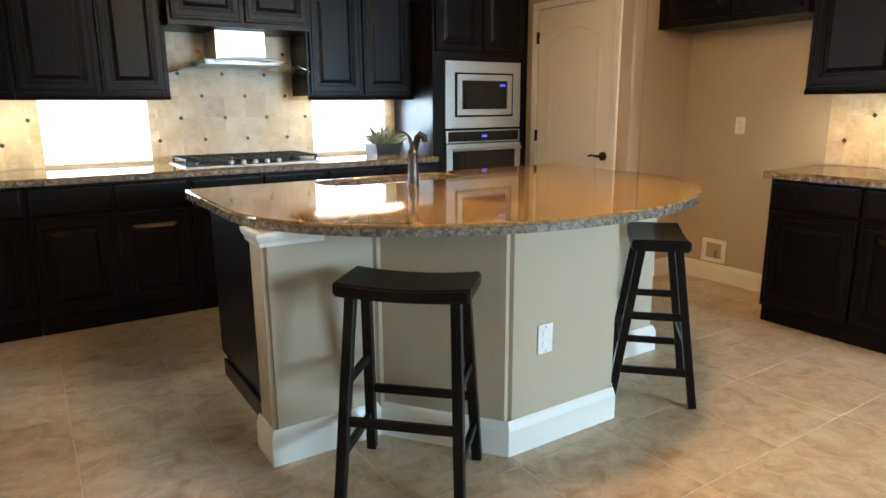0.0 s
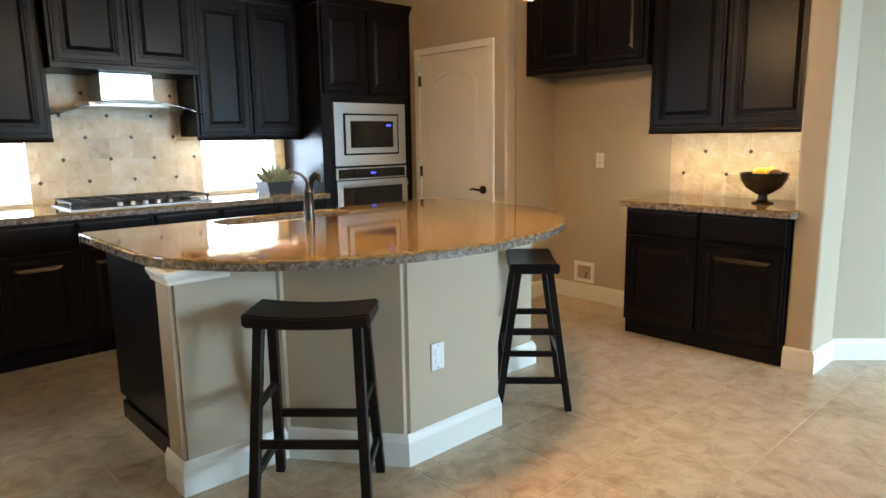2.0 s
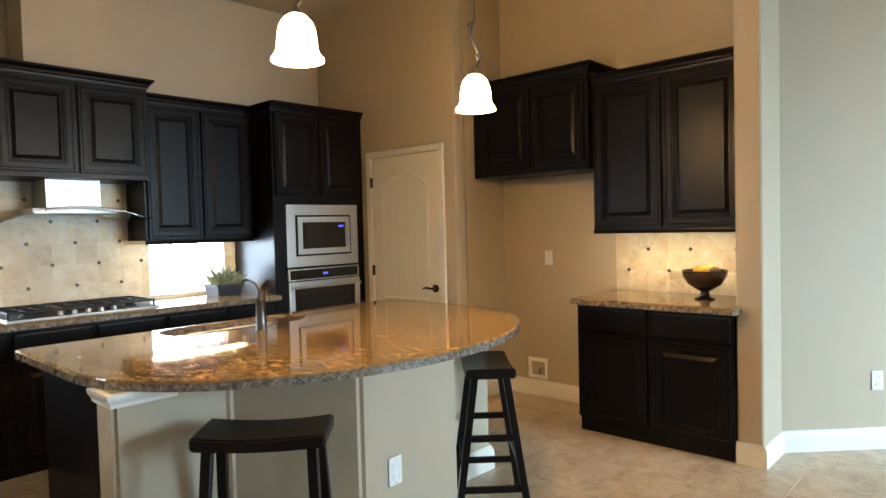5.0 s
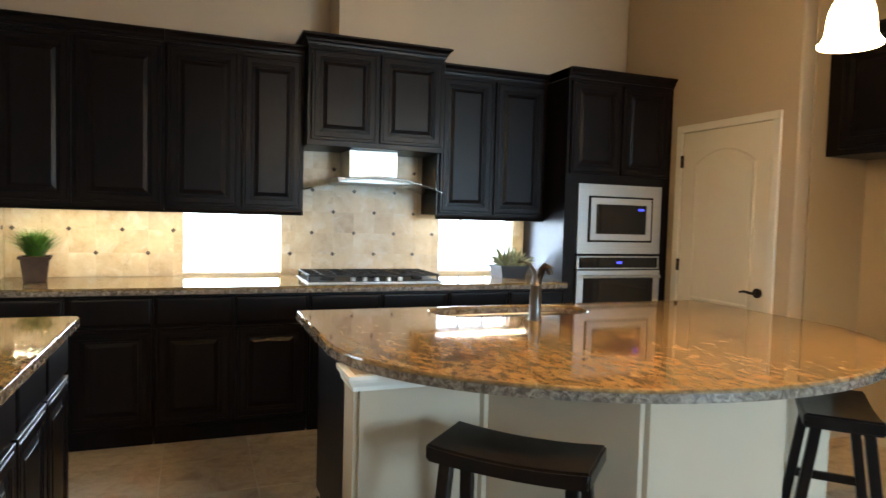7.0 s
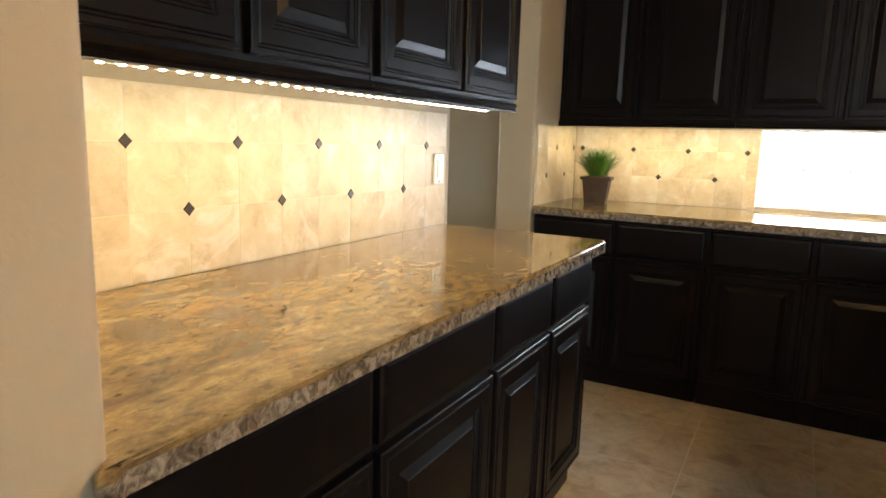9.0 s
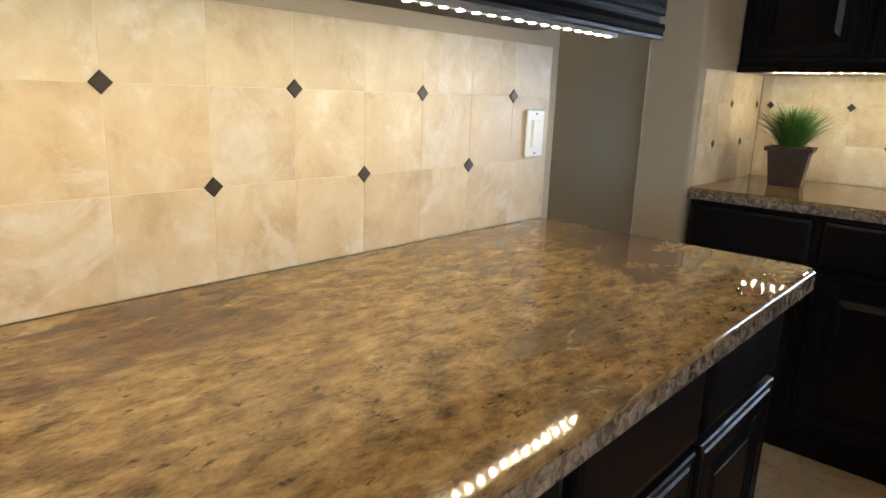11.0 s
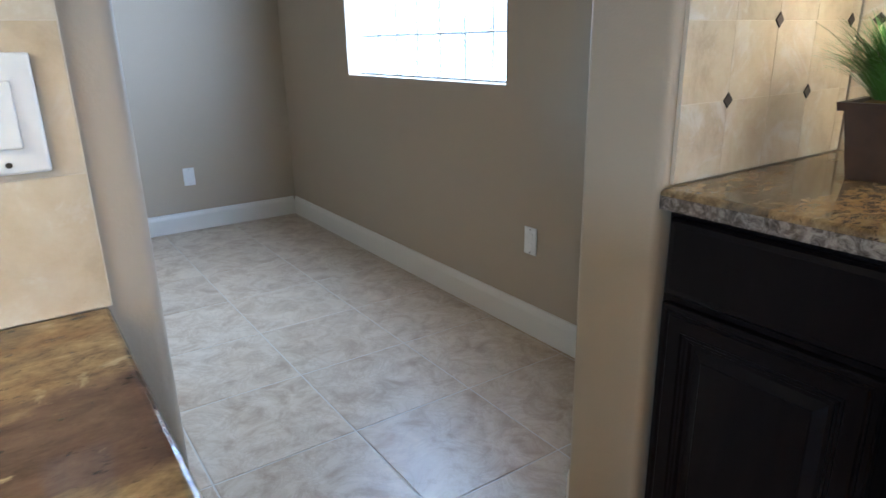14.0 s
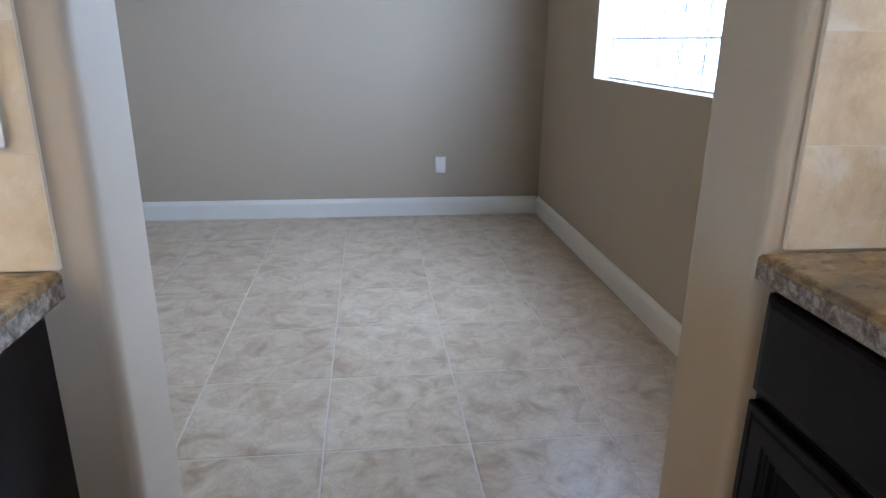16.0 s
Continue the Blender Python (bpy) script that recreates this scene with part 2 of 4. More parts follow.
def prism(points, z0, z1, bev=0.0, seg=3, top_only=False):
    b = bmesh.new()
    lo = [b.verts.new((x, y, z0)) for x, y in points]
    hi = [b.verts.new((x, y, z1)) for x, y in points]
    b.faces.new(lo[::-1])
    top = b.faces.new(hi)
    n = len(points)
    for i in range(n):
        b.faces.new((lo[i], lo[(i + 1) % n], hi[(i + 1) % n], hi[i]))
    if bev:
        es = list(top.edges) if top_only else list({e for f in b.faces if abs(f.normal.z) < 2 and len(f.verts) > 4 for e in f.edges})
        bmesh.ops.bevel(b, geom=es, offset=bev, segments=seg, affect="EDGES", profile=0.5)
    return b


def lathe(profile, seg=32, cx=0.0, cy=0.0, bm=None):
    b = bm or bmesh.new()
    rings = []
    for r, z in profile:
        if r < 1e-5:
            rings.append([b.verts.new((cx, cy, z))])
        else:
            rings.append([b.verts.new((cx + r * math.cos(2 * math.pi * i / seg), cy + r * math.sin(2 * math.pi * i / seg), z)) for i in range(seg)])
    for p, q in zip(rings, rings[1:]):
        for i in range(seg):
            j = (i + 1) % seg
            if len(p) == 1:
                b.faces.new((p[0], q[i], q[j]))
            elif len(q) == 1:
                b.faces.new((p[i], p[j], q[0]))
            else:
                b.faces.new((p[i], p[j], q[j], q[i]))
    return b


def tube(points, radius, seg=10, bm=None):
    b = bm or bmesh.new()
    pts = [Vector(p) for p in points]
    rings = []
    for i, p in enumerate(pts):
        d = (pts[min(i + 1, len(pts) - 1)] - pts[max(i - 1, 0)]).normalized()
        side = d.cross(Vector((0.3, 0.2, 0.93))).normalized()
        up = side.cross(d)
        r = radius[i] if isinstance(radius, (list, tuple)) else radius
        rings.append([b.verts.new(p + r * (math.cos(2 * math.pi * k / seg) * side + math.sin(2 * math.pi * k / seg) * up)) for k in range(seg)])
    for p, q in zip(rings, rings[1:]):
        for k in range(seg):
            b.faces.new((p[k], p[(k + 1) % seg], q[(k + 1) % seg], q[k]))
    b.faces.new(rings[0][::-1])
    b.faces.new(rings[-1])
    return b


def beam(p, q, w, d, turn=0.0, bm=None):
    """A square bar from p to q, with its width w turned about the axis."""
    b = bm or bmesh.new()
    p, q = Vector(p), Vector(q)
    axis = (q - p).normalized()
    ref = Vector((math.cos(turn), math.sin(turn), 0)) if abs(axis.z) > 0.5 else Vector((0, 0, 1))
    s = (ref - axis * ref.dot(axis)).normalized()
    t = axis.cross(s)
    vs = [b.verts.new(c + s * a * w / 2 + t * e * d / 2) for c in (p, q) for a, e in ((-1, -1), (1, -1), (1, 1), (-1, 1))]
    f = [b.faces.new([vs[i] for i in k]) for k in ((3, 2, 1, 0), (4, 5, 6, 7), (0, 1, 5, 4), (1, 2, 6, 5), (2, 3, 7, 6), (3, 0, 4, 7))]
    bmesh.ops.bevel(b, geom=list({e for k in f for e in k.edges}), offset=0.003, segments=1, affect="EDGES")
    return b


def structure(name, bm, mat, label, category, parent=None, smooth=False):
    ob = part(name, bm, mat, parent, smooth=smooth)
    return tagged(ob, label, category, kind="structure")


# ---- walls, floor, ceiling ----
XW, YB, XR, TOP = -0.787, 4.722, 4.352, 3.4
WALLTXT = "beige painted wall with fine orange-peel texture"


def wall(name, x0, x1, y0, y1, z0=0.0, z1=TOP, bev=0.0):
    bm = box(x0, x1, y0, y1, z0, z1)
    if bev:
        es = [e for e in bm.edges if abs(e.verts[0].co.z - e.verts[1].co.z) > 0.1]
        bmesh.ops.bevel(bm, geom=es, offset=bev, segments=4, affect="EDGES", profile=0.5)
    return structure(name, bm, WALL, WALLTXT, "wall", smooth=bev > 0)


def join_boxes(boxes):
    b = bmesh.new()
    for q in boxes:
        box(*q, bm=b)
    return b


# north wall with the three block windows cut through
YN = YB - 0.03  # the breakfast room's wall face
W1, W2, W3 = (0.24, 0.88), (2.07, 2.70), (-3.45, -2.05)
y0, y1 = YB, YB + 0.18
structure("wall_north", join_boxes([
    (-4.65, W3[0], YN, y1, 0, TOP), (W3[0], W3[1], YN, y1, 0, 1.02), (W3[0], W3[1], YN, y1, 2.26, TOP),
    (W3[1], -0.9, YN, y1, 0, TOP), (-0.9, W1[0], y0, y1, 0, TOP), (W1[0], W1[1], y0, y1, 0, 0.935), (W1[0], W1[1], y0, y1, 1.345, TOP),
    (W1[1], W2[0], y0, y1, 0, TOP), (W2[0], W2[1], y0, y1, 0, 0.935), (W2[0], W2[1], y0, y1, 1.345, TOP),
    (W2[1], 4.55, y0, y1, 0, TOP)]), WALL, WALLTXT, "wall")
wall("wall_nook", -0.962, XW, 1.05, 3.115, bev=0.018)
wall("wall_nook_end", XW - 0.001, -0.13, 1.08, 1.205, bev=0.018)
wall("wall_return", -0.995, XW, 4.03, YB - 0.001, bev=0.018)
wall("wall_opening_header", -0.96, XW - 0.002, 3.10, 4.045, 2.75, TOP)
wall("wall_breakfast_west", -4.65, -4.455, 0.0, YN - 0.001)
wall("wall_breakfast_south", -4.455, -0.941, -0.15, 0.0)
wall("wall_breakfast_east", -0.94, -0.80, -0.15, 1.049)
wall("wall_pantry", 3.74, 3.86, 2.99, YB - 0.001, bev=0.018)
wall("wall_alcove_side", 3.861, XR, 2.99, 3.11)
wall("wall_east", XR, 4.50, 0.917, YB - 0.002)
wall("wall_bar_end", 3.80, 4.499, 0.765, 0.916, bev=0.018)
structure("wall_diagonal", prism([(4.14, 0.764), (4.30, 0.764), (6.40, -1.336), (6.24, -1.336)], 0, TOP), WALL, WALLTXT, "wall")
wall("wall_living_east", 6.24, 6.40, -5.7, -1.337)
wall("wall_living_west", -4.65, -4.455, -5.7, -0.001)
structure("wall_living_south", join_boxes([
    (-4.65, -2.4, -5.7, -5.55, 0, TOP), (-2.4, -0.6, -5.7, -5.55, 0, 0.5), (-2.4, -0.6, -5.7, -5.55, 2.55, TOP),
    (-0.6, 3.4, -5.7, -5.55, 0, TOP), (3.4, 6.0, -5.7, -5.55, 0, 0.5), (3.4, 6.0, -5.7, -5.55, 2.55, TOP), (6.0, 6.4, -5.7, -5.55, 0, TOP)]), WALL, WALLTXT, "wall")
structure("ceiling", box(-4.65, 6.4, -5.7, YB + 0.18, TOP + 0.002, TOP + 0.12), CEIL, "beige painted textured ceiling", "ceiling")
structure("ground", box(-400, 400, -400, 400, -0.40, -0.30), DIRT, "bare ground outside the house", "ground")
structure("vent_chase", box(1.20, 1.75, 4.40, YB - 0.002, 2.40, TOP), WALL, "beige boxed-in vent chase above the range hood", "wall")


def block_window(name, x0, x1, z0, z1, nx, nz, label):
    w = structure(name, join_boxes([(x0, x1, YB + 0.06, YB + 0.12, z0, z0 + 0.008), (x0, x1, YB + 0.06, YB + 0.12, z1 - 0.008, z1)] +
                                   [(x0 + (x1 - x0) * i / nx - 0.0035, x0 + (x1 - x0) * i / nx + 0.0035, YB + 0.065, YB + 0.115, z0 + 0.008, z1 - 0.008) for i in range(nx + 1)] +
                                   [(x0 + 0.004, x1 - 0.004, YB + 0.067, YB + 0.113, z0 + (z1 - z0) * i / nz - 0.0035, z0 + (z1 - z0) * i / nz + 0.0035) for i in range(1, nz)]), MORTAR, label, "window")
    bw, bh = (x1 - x0) / nx - 0.009, (z1 - z0) / nz - 0.009
    me = None
    for i in range(nx):
        for k in range(nz):
            c = (x0 + (x1 - x0) * (i + 0.5) / nx, YB + 0.09, z0 + (z1 - z0) * (k + 0.5) / nz)
            if me is None:
                ob = part("glass_block", box(-bw / 2, bw / 2, -0.03, 0.03, -bh / 2, bh / 2, 0.012, 2), BLOCK, w, smooth=True)
                me = ob.data
            else:
                ob = new("glass_block", me)
                ob.parent = w
            ob.location = c
            ob.visible_shadow = False
    return w


block_window("window_1", *W1, 0.935, 1.345, 3, 2, "small glass-block window above the kitchen counter")
block_window("window_2", *W2, 0.935, 1.345, 3, 2, "small glass-block window beside the oven tower")
block_window("window_3", *W3, 1.02, 2.26, 7, 6, "bright glass-block window in the breakfast room")


def living_window(name, x0, x1):
    w = structure(name, join_boxes([(x0, x1, -5.66, -5.60, 0.5, 0.56), (x0, x1, -5.66, -5.60, 2.49, 2.55), (x0, x0 + 0.06, -5.66, -5.60, 0.56, 2.49), (x1 - 0.06, x1, -5.66, -5.60, 0.56, 2.49), ((x0 + x1) / 2 - 0.03, (x0 + x1) / 2 + 0.03, -5.66, -5.60, 0.56, 2.49)]), TRIM, "white framed window in the living room", "window")
    p = part("pane", box(x0 + 0.06, x1 - 0.06, -5.645, -5.637, 0.56, 2.49), GLASS, w)
    p.visible_shadow = False


living_window("window_4", 3.4, 6.0)
living_window("window_5", -2.4, -0.6)


# baseboards: a moulded strip along a run, on the side to its left
def baseboard(x0, y0, x1, y1, label="tall white painted baseboard"):
    d = Vector((x1 - x0, y1 - y0, 0))
    n = Vector((-d.y, d.x, 0)).normalized()
    prof = [(0.0, 0.0), (0.016, 0.0), (0.016, 0.098), (0.013, 0.110), (0.009, 0.118), (0.007, 0.128), (0.0, 0.13)]
    b = bmesh.new()
    ends = [[b.verts.new(Vector((x, y, z + 0.002)) + n * (o + 0.001)) for o, z in prof] for x, y in ((x0, y0), (x1, y1))]
    for i in range(len(prof)):
        j = (i + 1) % len(prof)
        b.faces.new((ends[0][i], ends[0][j], ends[1][j], ends[1][i]))
    b.faces.new(ends[0])
    b.faces.new(ends[1][::-1])
    return structure("baseboard", b, TRIM, label, "baseboard")


baseboard(-1.013, YN, -4.438, YN)
baseboard(-4.455, YN - 0.017, -4.455, 0.0)
baseboard(-0.995, 4.05, -0.995, 4.675)
baseboard(-0.962, 1.06, -0.962, 3.10)
baseboard(XR, 2.00, XR, 2.972)
baseboard(XR, 2.99, 3.758, 2.99)
baseboard(3.74, 2.99, 3.74, 3.122)
baseboard(3.80, 0.765, 3.80, 0.916)
baseboard(4.14, 0.765, 3.784, 0.765)
baseboard(6.24, -1.336, 4.14, 0.764)


# ---- cabinets ----
def rings(w, h, profile, x0=0.0, z0=0.0, y=0.0):
    """A rectangular moulded face: profile of (inset, proud) from the back edge inwards, facing -y."""
    b = bmesh.new()
    loops = []
    for inset, proud in profile:
        loops.append([b.verts.new((x0 + x, y - proud, z0 + z)) for x, z in ((inset, inset), (w - inset, inset), (w - inset, h - inset), (inset, h - inset))])
    for p, q in zip(loops, loops[1:]):
        for i in range(4):
            j = (i + 1) % 4
            b.faces.new((p[i], p[j], q[j], q[i]))
    b.faces.new(loops[-1])
    b.faces.new(loops[0][::-1])
    return b


DOOR = [(0, 0), (0, 0.017), (0.003, 0.020), (0.012, 0.020), (0.015, 0.017), (0.019, 0.017), (0.022, 0.021), (0.050, 0.021), (0.053, 0.017), (0.058, 0.017), (0.061, 0.014), (0.066, 0.014),
        (0.070, 0.007), (0.078, 0.007), (0.098, 0.015), (0.100, 0.017)]
SLAB = [(0, 0), (0, 0.014), (0.005, 0.019), (0.016, 0.021)]


def profile_run(w, d, prof, z, both=True):
    """A moulding round the front and ends of a unit w wide and d deep, profile of (out, up)."""
    b = bmesh.new()
    loops = []
    for o, u in prof:
        loops.append([b.verts.new((x, y, z + u)) for x, y in ((-o if both else 0, 0), (-o if both else 0, -d - o), (w + (o if both else 0), -d - o), (w + (o if both else 0), 0))])
    for p, q in zip(loops, loops[1:] + loops[:1]):
        for i in range(3) if both is not None else (1,):
            b.faces.new((p[i], p[i + 1], q[i + 1], q[i]))
    a, c = (0, 3) if both is not None else (1, 2)
    b.faces.new([l[a] for l in loops])
    b.faces.new([l[c] for l in loops][::-1])
    return b


CROWN = [(0.0, 0.0), (0.006, 0.0), (0.008, 0.014), (0.016, 0.022), (0.020, 0.034), (0.034, 0.050), (0.042, 0.054), (0.042, 0.068), (0.0, 0.068)]
RAIL = [(-0.006, 0.0), (0.010, 0.0), (0.012, 0.006), (0.008, 0.012), (0.013, 0.020), (0.011, 0.030), (-0.006, 0.030)]


def cabinet(name, m, w, d, z0, z1, fronts, label, crown=False, rail=False, toe=False, ends=True, group=""):
    """A unit with its back on the wall line and its front at -d. fronts: (kind, x0, x1, z0, z1)."""
    e = empty(name, m, label, "cabinet", group)
    if toe:
        part("body", box(0, w, -d, 0, 0.102, z1, 0.002, 1), WOOD, e)
        part("toe_kick", box(0.004, w - 0.004, -d + 0.022, -0.01, 0.003, 0.102), WOOD, e)
    else:
        part("body", box(0, w, -d, 0, z0 + (0.03 if rail else 0), z1, 0.002, 1), WOOD, e)
    if crown:
        part("crown", profile_run(w, d, CROWN, z1, ends), WOOD, e)
    if rail:
        part("light_rail", profile_run(w, d, RAIL, z0, None), WOOD, e)
    for kind, x0, x1, a, c in fronts:
        nm = "door" if kind == "door" else "drawer_front"
        part(nm, rings(x1 - x0, c - a, DOOR if kind == "door" else SLAB, x0, a, -d), WOOD, e)
    return e


def split(xs, z0, z1, gap=0.012, kind="door"):
    return [(kind, a + gap, b - gap, z0, z1) for a, b in zip(xs, xs[1:])]


BASE = "dark espresso wooden base cabinet with raised-panel doors"
UPPER = "dark espresso wooden wall cabinet with raised-panel doors"


def base_unit(m, w, d, n, label=BASE, group=""):
    xs = [w * i / n for i in range(n + 1)]
    return cabinet("base_cabinet", m, w - 0.001, d, 0, 0.873, split(xs, 0.70, 0.858, 0.012, "drawer") + split(xs, 0.118, 0.682), label, toe=True, group=group)


# kitchen run on the north wall
for a, b, n in ((-0.77, 0.10, 2), (0.10, 0.97, 2), (0.97, 1.89, 2), (1.89, 2.79, 2)):
    base_unit(pose(a, YB - 0.004, 0), b - a, 0.668, n, group="kitchen base cabinets")
cabinet("wall_cabinet", pose(-0.783, YB - 0.012, 0), 0.915, 0.315, 1.342, 2.375, split([0.01, 0.43, 0.912], 1.385, 2.352), UPPER, True, True, ends=False, group="kitchen wall cabinets")
cabinet("wall_cabinet", pose(0.133, YB - 0.012, 0), 0.846, 0.315, 1.342, 2.375, split([0.003, 0.444, 0.84], 1.385, 2.352), UPPER, True, True, ends=False, group="kitchen wall cabinets")
cabinet("hood_cabinet", pose(0.98, YB - 0.012, 0), 0.935, 0.435, 1.80, 2.44, split([0.01, 0.467, 0.925], 1.835, 2.415), "short dark espresso wooden cabinet above the range hood", True, False)
cabinet("wall_cabinet", pose(1.916, YB - 0.012, 0), 0.88, 0.315, 1.342, 2.375, split([0.01, 0.437, 0.87], 1.385, 2.352), UPPER, True, True, ends=False, group="kitchen wall cabinets")

# oven tower
tw = empty("oven_tower", pose(2.80, YB - 0.004, 0), "tall dark espresso cabinet housing microwave and wall oven", "cabinet")
D = 0.615
part("body", box(0, 0.93, -D, 0, 0.102, 2.385, 0.002, 1), WOOD, tw)
part("toe_kick", box(0.004, 0.925, -D + 0.06, -0.01, 0.003, 0.102), WOOD, tw)
part("crown", profile_run(0.93, D, CROWN, 2.385, False), WOOD, tw)
for k in range(2):
    part("door", rings(0.42, 0.66, DOOR, 0.025 + 0.44 * k, 1.70, -D), WOOD, tw)
part("drawer_front", rings(0.86, 0.25, SLAB, 0.025, 0.118, -D), WOOD, tw)


def frame_ring(x0, x1, z0, z1, t, y0, y1):
    return join_boxes([(x0, x1, y0, y1, z0, z0 + t), (x0, x1, y0, y1, z1 - t, z1), (x0, x0 + t, y0, y1, z0 + t, z1 - t), (x1 - t, x1, y0, y1, z0 + t, z1 - t)])


YT = YB - 0.004 - D
mw = empty("microwave", pose(2.906, YT, 1.12), "built-in stainless steel microwave with black glass door", "microwave")
part("trim_frame", frame_ring(0, 0.738, 0, 0.51, 0.085, -0.018, -0.0005), STEEL, mw)
part("door_frame", frame_ring(0.087, 0.651, 0.087, 0.423, 0.012, -0.030, -0.001), BLACKG, mw)
part("door", frame_ring(0.10, 0.638, 0.10, 0.41, 0.045, -0.034, -0.001), STEEL, mw)
part("window", box(0.146, 0.592, -0.028, -0.002, 0.146, 0.364), BLACKG, mw)
part("display", box(0.52, 0.572, -0.0295, -0.0285, 0.322, 0.338), DISPLAY, mw, "blue lit clock display")
ov = empty("wall_oven", pose(2.906, YT, 0.40), "built-in stainless steel wall oven with glass door", "oven")
part("control_panel", box(0, 0.738, -0.022, -0.0005, 0.605, 0.702, 0.003, 1), STEEL, ov)
part("control_glass", box(0.02, 0.718, -0.024, -0.0225, 0.615, 0.692), BLACKG, ov)
part("display", box(0.345, 0.395, -0.0255, -0.0245, 0.645, 0.662), DISPLAY, ov, "small blue lit display")
od = part("door", frame_ring(0, 0.738, 0, 0.595, 0.055, -0.030, -0.001), STEEL, ov)
part("window", box(0.056, 0.682, -0.027, -0.002, 0.056, 0.539), BLACKG, ov)
part("handle", tube([(0.03, -0.075, 0.553), (0.708, -0.075, 0.553)], 0.011, 12), STEEL, od, smooth=True)
for x in (0.07, 0.668):
    part("handle_post", box(x - 0.01, x + 0.01, -0.068, -0.0305, 0.546, 0.560), STEEL, od)

# nook on the west wall: local x runs north
RW = 90
for a, b, n in ((1.21, 2.22, 2), (2.22, 3.03, 2)):
    base_unit(pose(XW + 0.003, a, 0, 0, 0, RW), b - a, 0.605, n, group="nook base cabinets")
for a, b, c in ((1.21, 1.70, 2.10), (2.102, 2.54, 2.96)):
    cabinet("wall_cabinet", pose(XW + 0.012, a, 0, 0, 0, RW), c - a, 0.315, 1.342, 2.375, split([0.004, b - a, c - a - 0.004], 1.385, 2.352), UPPER, True, True, ends=False, group="nook wall cabinets")

# bar and refrigerator alcove on the east wall: local x runs south
RE = -90
base_unit(pose(XR - 0.003, 1.942, 0, 0, 0, RE), 1.022, 0.575, 2, "dark espresso base cabinet of the small bar, two doors")
cabinet("wall_cabinet", pose(XR - 0.012, 1.945, 0, 0, 0, RE), 1.026, 0.31, 1.342, 2.385, split([0.012, 0.512, 1.014], 1.385, 2.362), "dark espresso wall cabinet above the small bar", True, True, ends=False)
cabinet("wall_cabinet", pose(XR - 0.002, 2.985, 0, 0, 0, RE), 1.038, 0.38, 1.80, 2.475, split([0.085, 0.565, 1.02], 1.835, 2.435), "short dark espresso wall cabinet above the empty refrigerator alcove", True, False)


# ---- worktops ----
def worktop(name, pts, label, bev=0.008):
    e = empty(name, pose(0, 0, 0), label, "worktop")
    part("slab", prism(pts, 0.902, 0.915, 0.010, 4, True), GRANITE, e)
    part("edge", prism(pts, 0.875, 0.9015), EDGE, e, "grey speckled polished granite edge")
    return e


worktop("worktop", [(-0.774, 4.708), (-0.774, 4.018), (2.797, 4.018), (2.797, 4.708)], "polished brown granite worktop along the kitchen wall")
worktop("worktop", [(-0.785, 1.207), (-0.128, 1.207), (-0.126, 1.178), (-0.112, 1.174), (-0.108, 1.19), (-0.12, 1.21), (-0.12, 3.03), (-0.128, 3.05), (-0.15, 3.058), (-0.785, 3.058)], "polished golden brown granite worktop of the nook")
worktop("worktop", [(4.340, 0.918), (3.797, 0.918), (3.797, 0.885), (3.71, 0.885), (3.695, 0.90), (3.695, 1.94), (3.705, 1.955), (4.340, 1.955)], "polished brown granite worktop of the small bar")

# island
CX, A, B, Y0 = 1.904, 1.157, 0.90, 2.30
front = [(CX - A * math.cos(t), Y0 - B * math.sin(t)) for t in (math.pi * i / 60 for i in range(61))]
outline = [(CX - A + 0.03, 3.05), (CX - A, 3.03)] + front + [(CX + A, 3.03), (CX + A - 0.02, 3.05)]
SX, SY, SA, SB = 1.75, 2.86, 0.40, 0.17
hole = [(SX + SA * math.copysign(abs(math.cos(t)) ** 0.6, math.cos(t)), SY + SB * math.copysign(abs(math.sin(t)) ** 0.6, math.sin(t))) for t in (2 * math.pi * i / 40 for i in range(40))]


def holed(outer, inner, z0, z1, bev=0.0):
    b = bmesh.new()
    for z in (z0, z1):
        es = []
        for loop in (outer, inner):
            vs = [b.verts.new((x, y, z)) for x, y in loop]
            es += [b.edges.new((vs[i], vs[(i + 1) % len(vs)])) for i in range(len(vs))]
        bmesh.ops.triangle_fill(b, edges=es, use_beauty=True)
    b.verts.ensure_lookup_table()
    n, m = len(outer), len(inner)
    for start, k in ((0, n), (n, m)):
        for i in range(k):
            j = (i + 1) % k
            b.faces.new((b.verts[start + i], b.verts[start + j], b.verts[n + m + start + j], b.verts[n + m + start + i]))
    bmesh.ops.recalc_face_normals(b, faces=b.faces)
    if bev:
        es = [e for e in b.edges if len(e.link_faces) == 2 and e.verts[0].co.z > z1 - 1e-5 and e.verts[1].co.z > z1 - 1e-5 and e.calc_face_angle(0) > 1.0]
        bmesh.ops.bevel(b, geom=es, offset=bev, segments=2, affect="EDGES", profile=0.5)
    return b


it = empty("island_worktop", pose(0, 0, 0), "bowed polished brown granite island worktop with sink cut-out", "worktop")
part("slab", holed(outline, hole, 0.902, 0.915, 0.009), GRANITE, it)
part("edge", holed(outline, hole, 0.875, 0.9015), EDGE, it, "grey speckled polished granite edge")

isl = empty("kitchen_island", pose(0, 0, 0), "kitchen island with painted angled half wall and dark cabinets", "island")
pa = [(0.774, 1.98), (1.21, 1.98), (1.524, 1.56), (2.075, 1.56), (2.42, 1.98), (2.84, 1.98)]


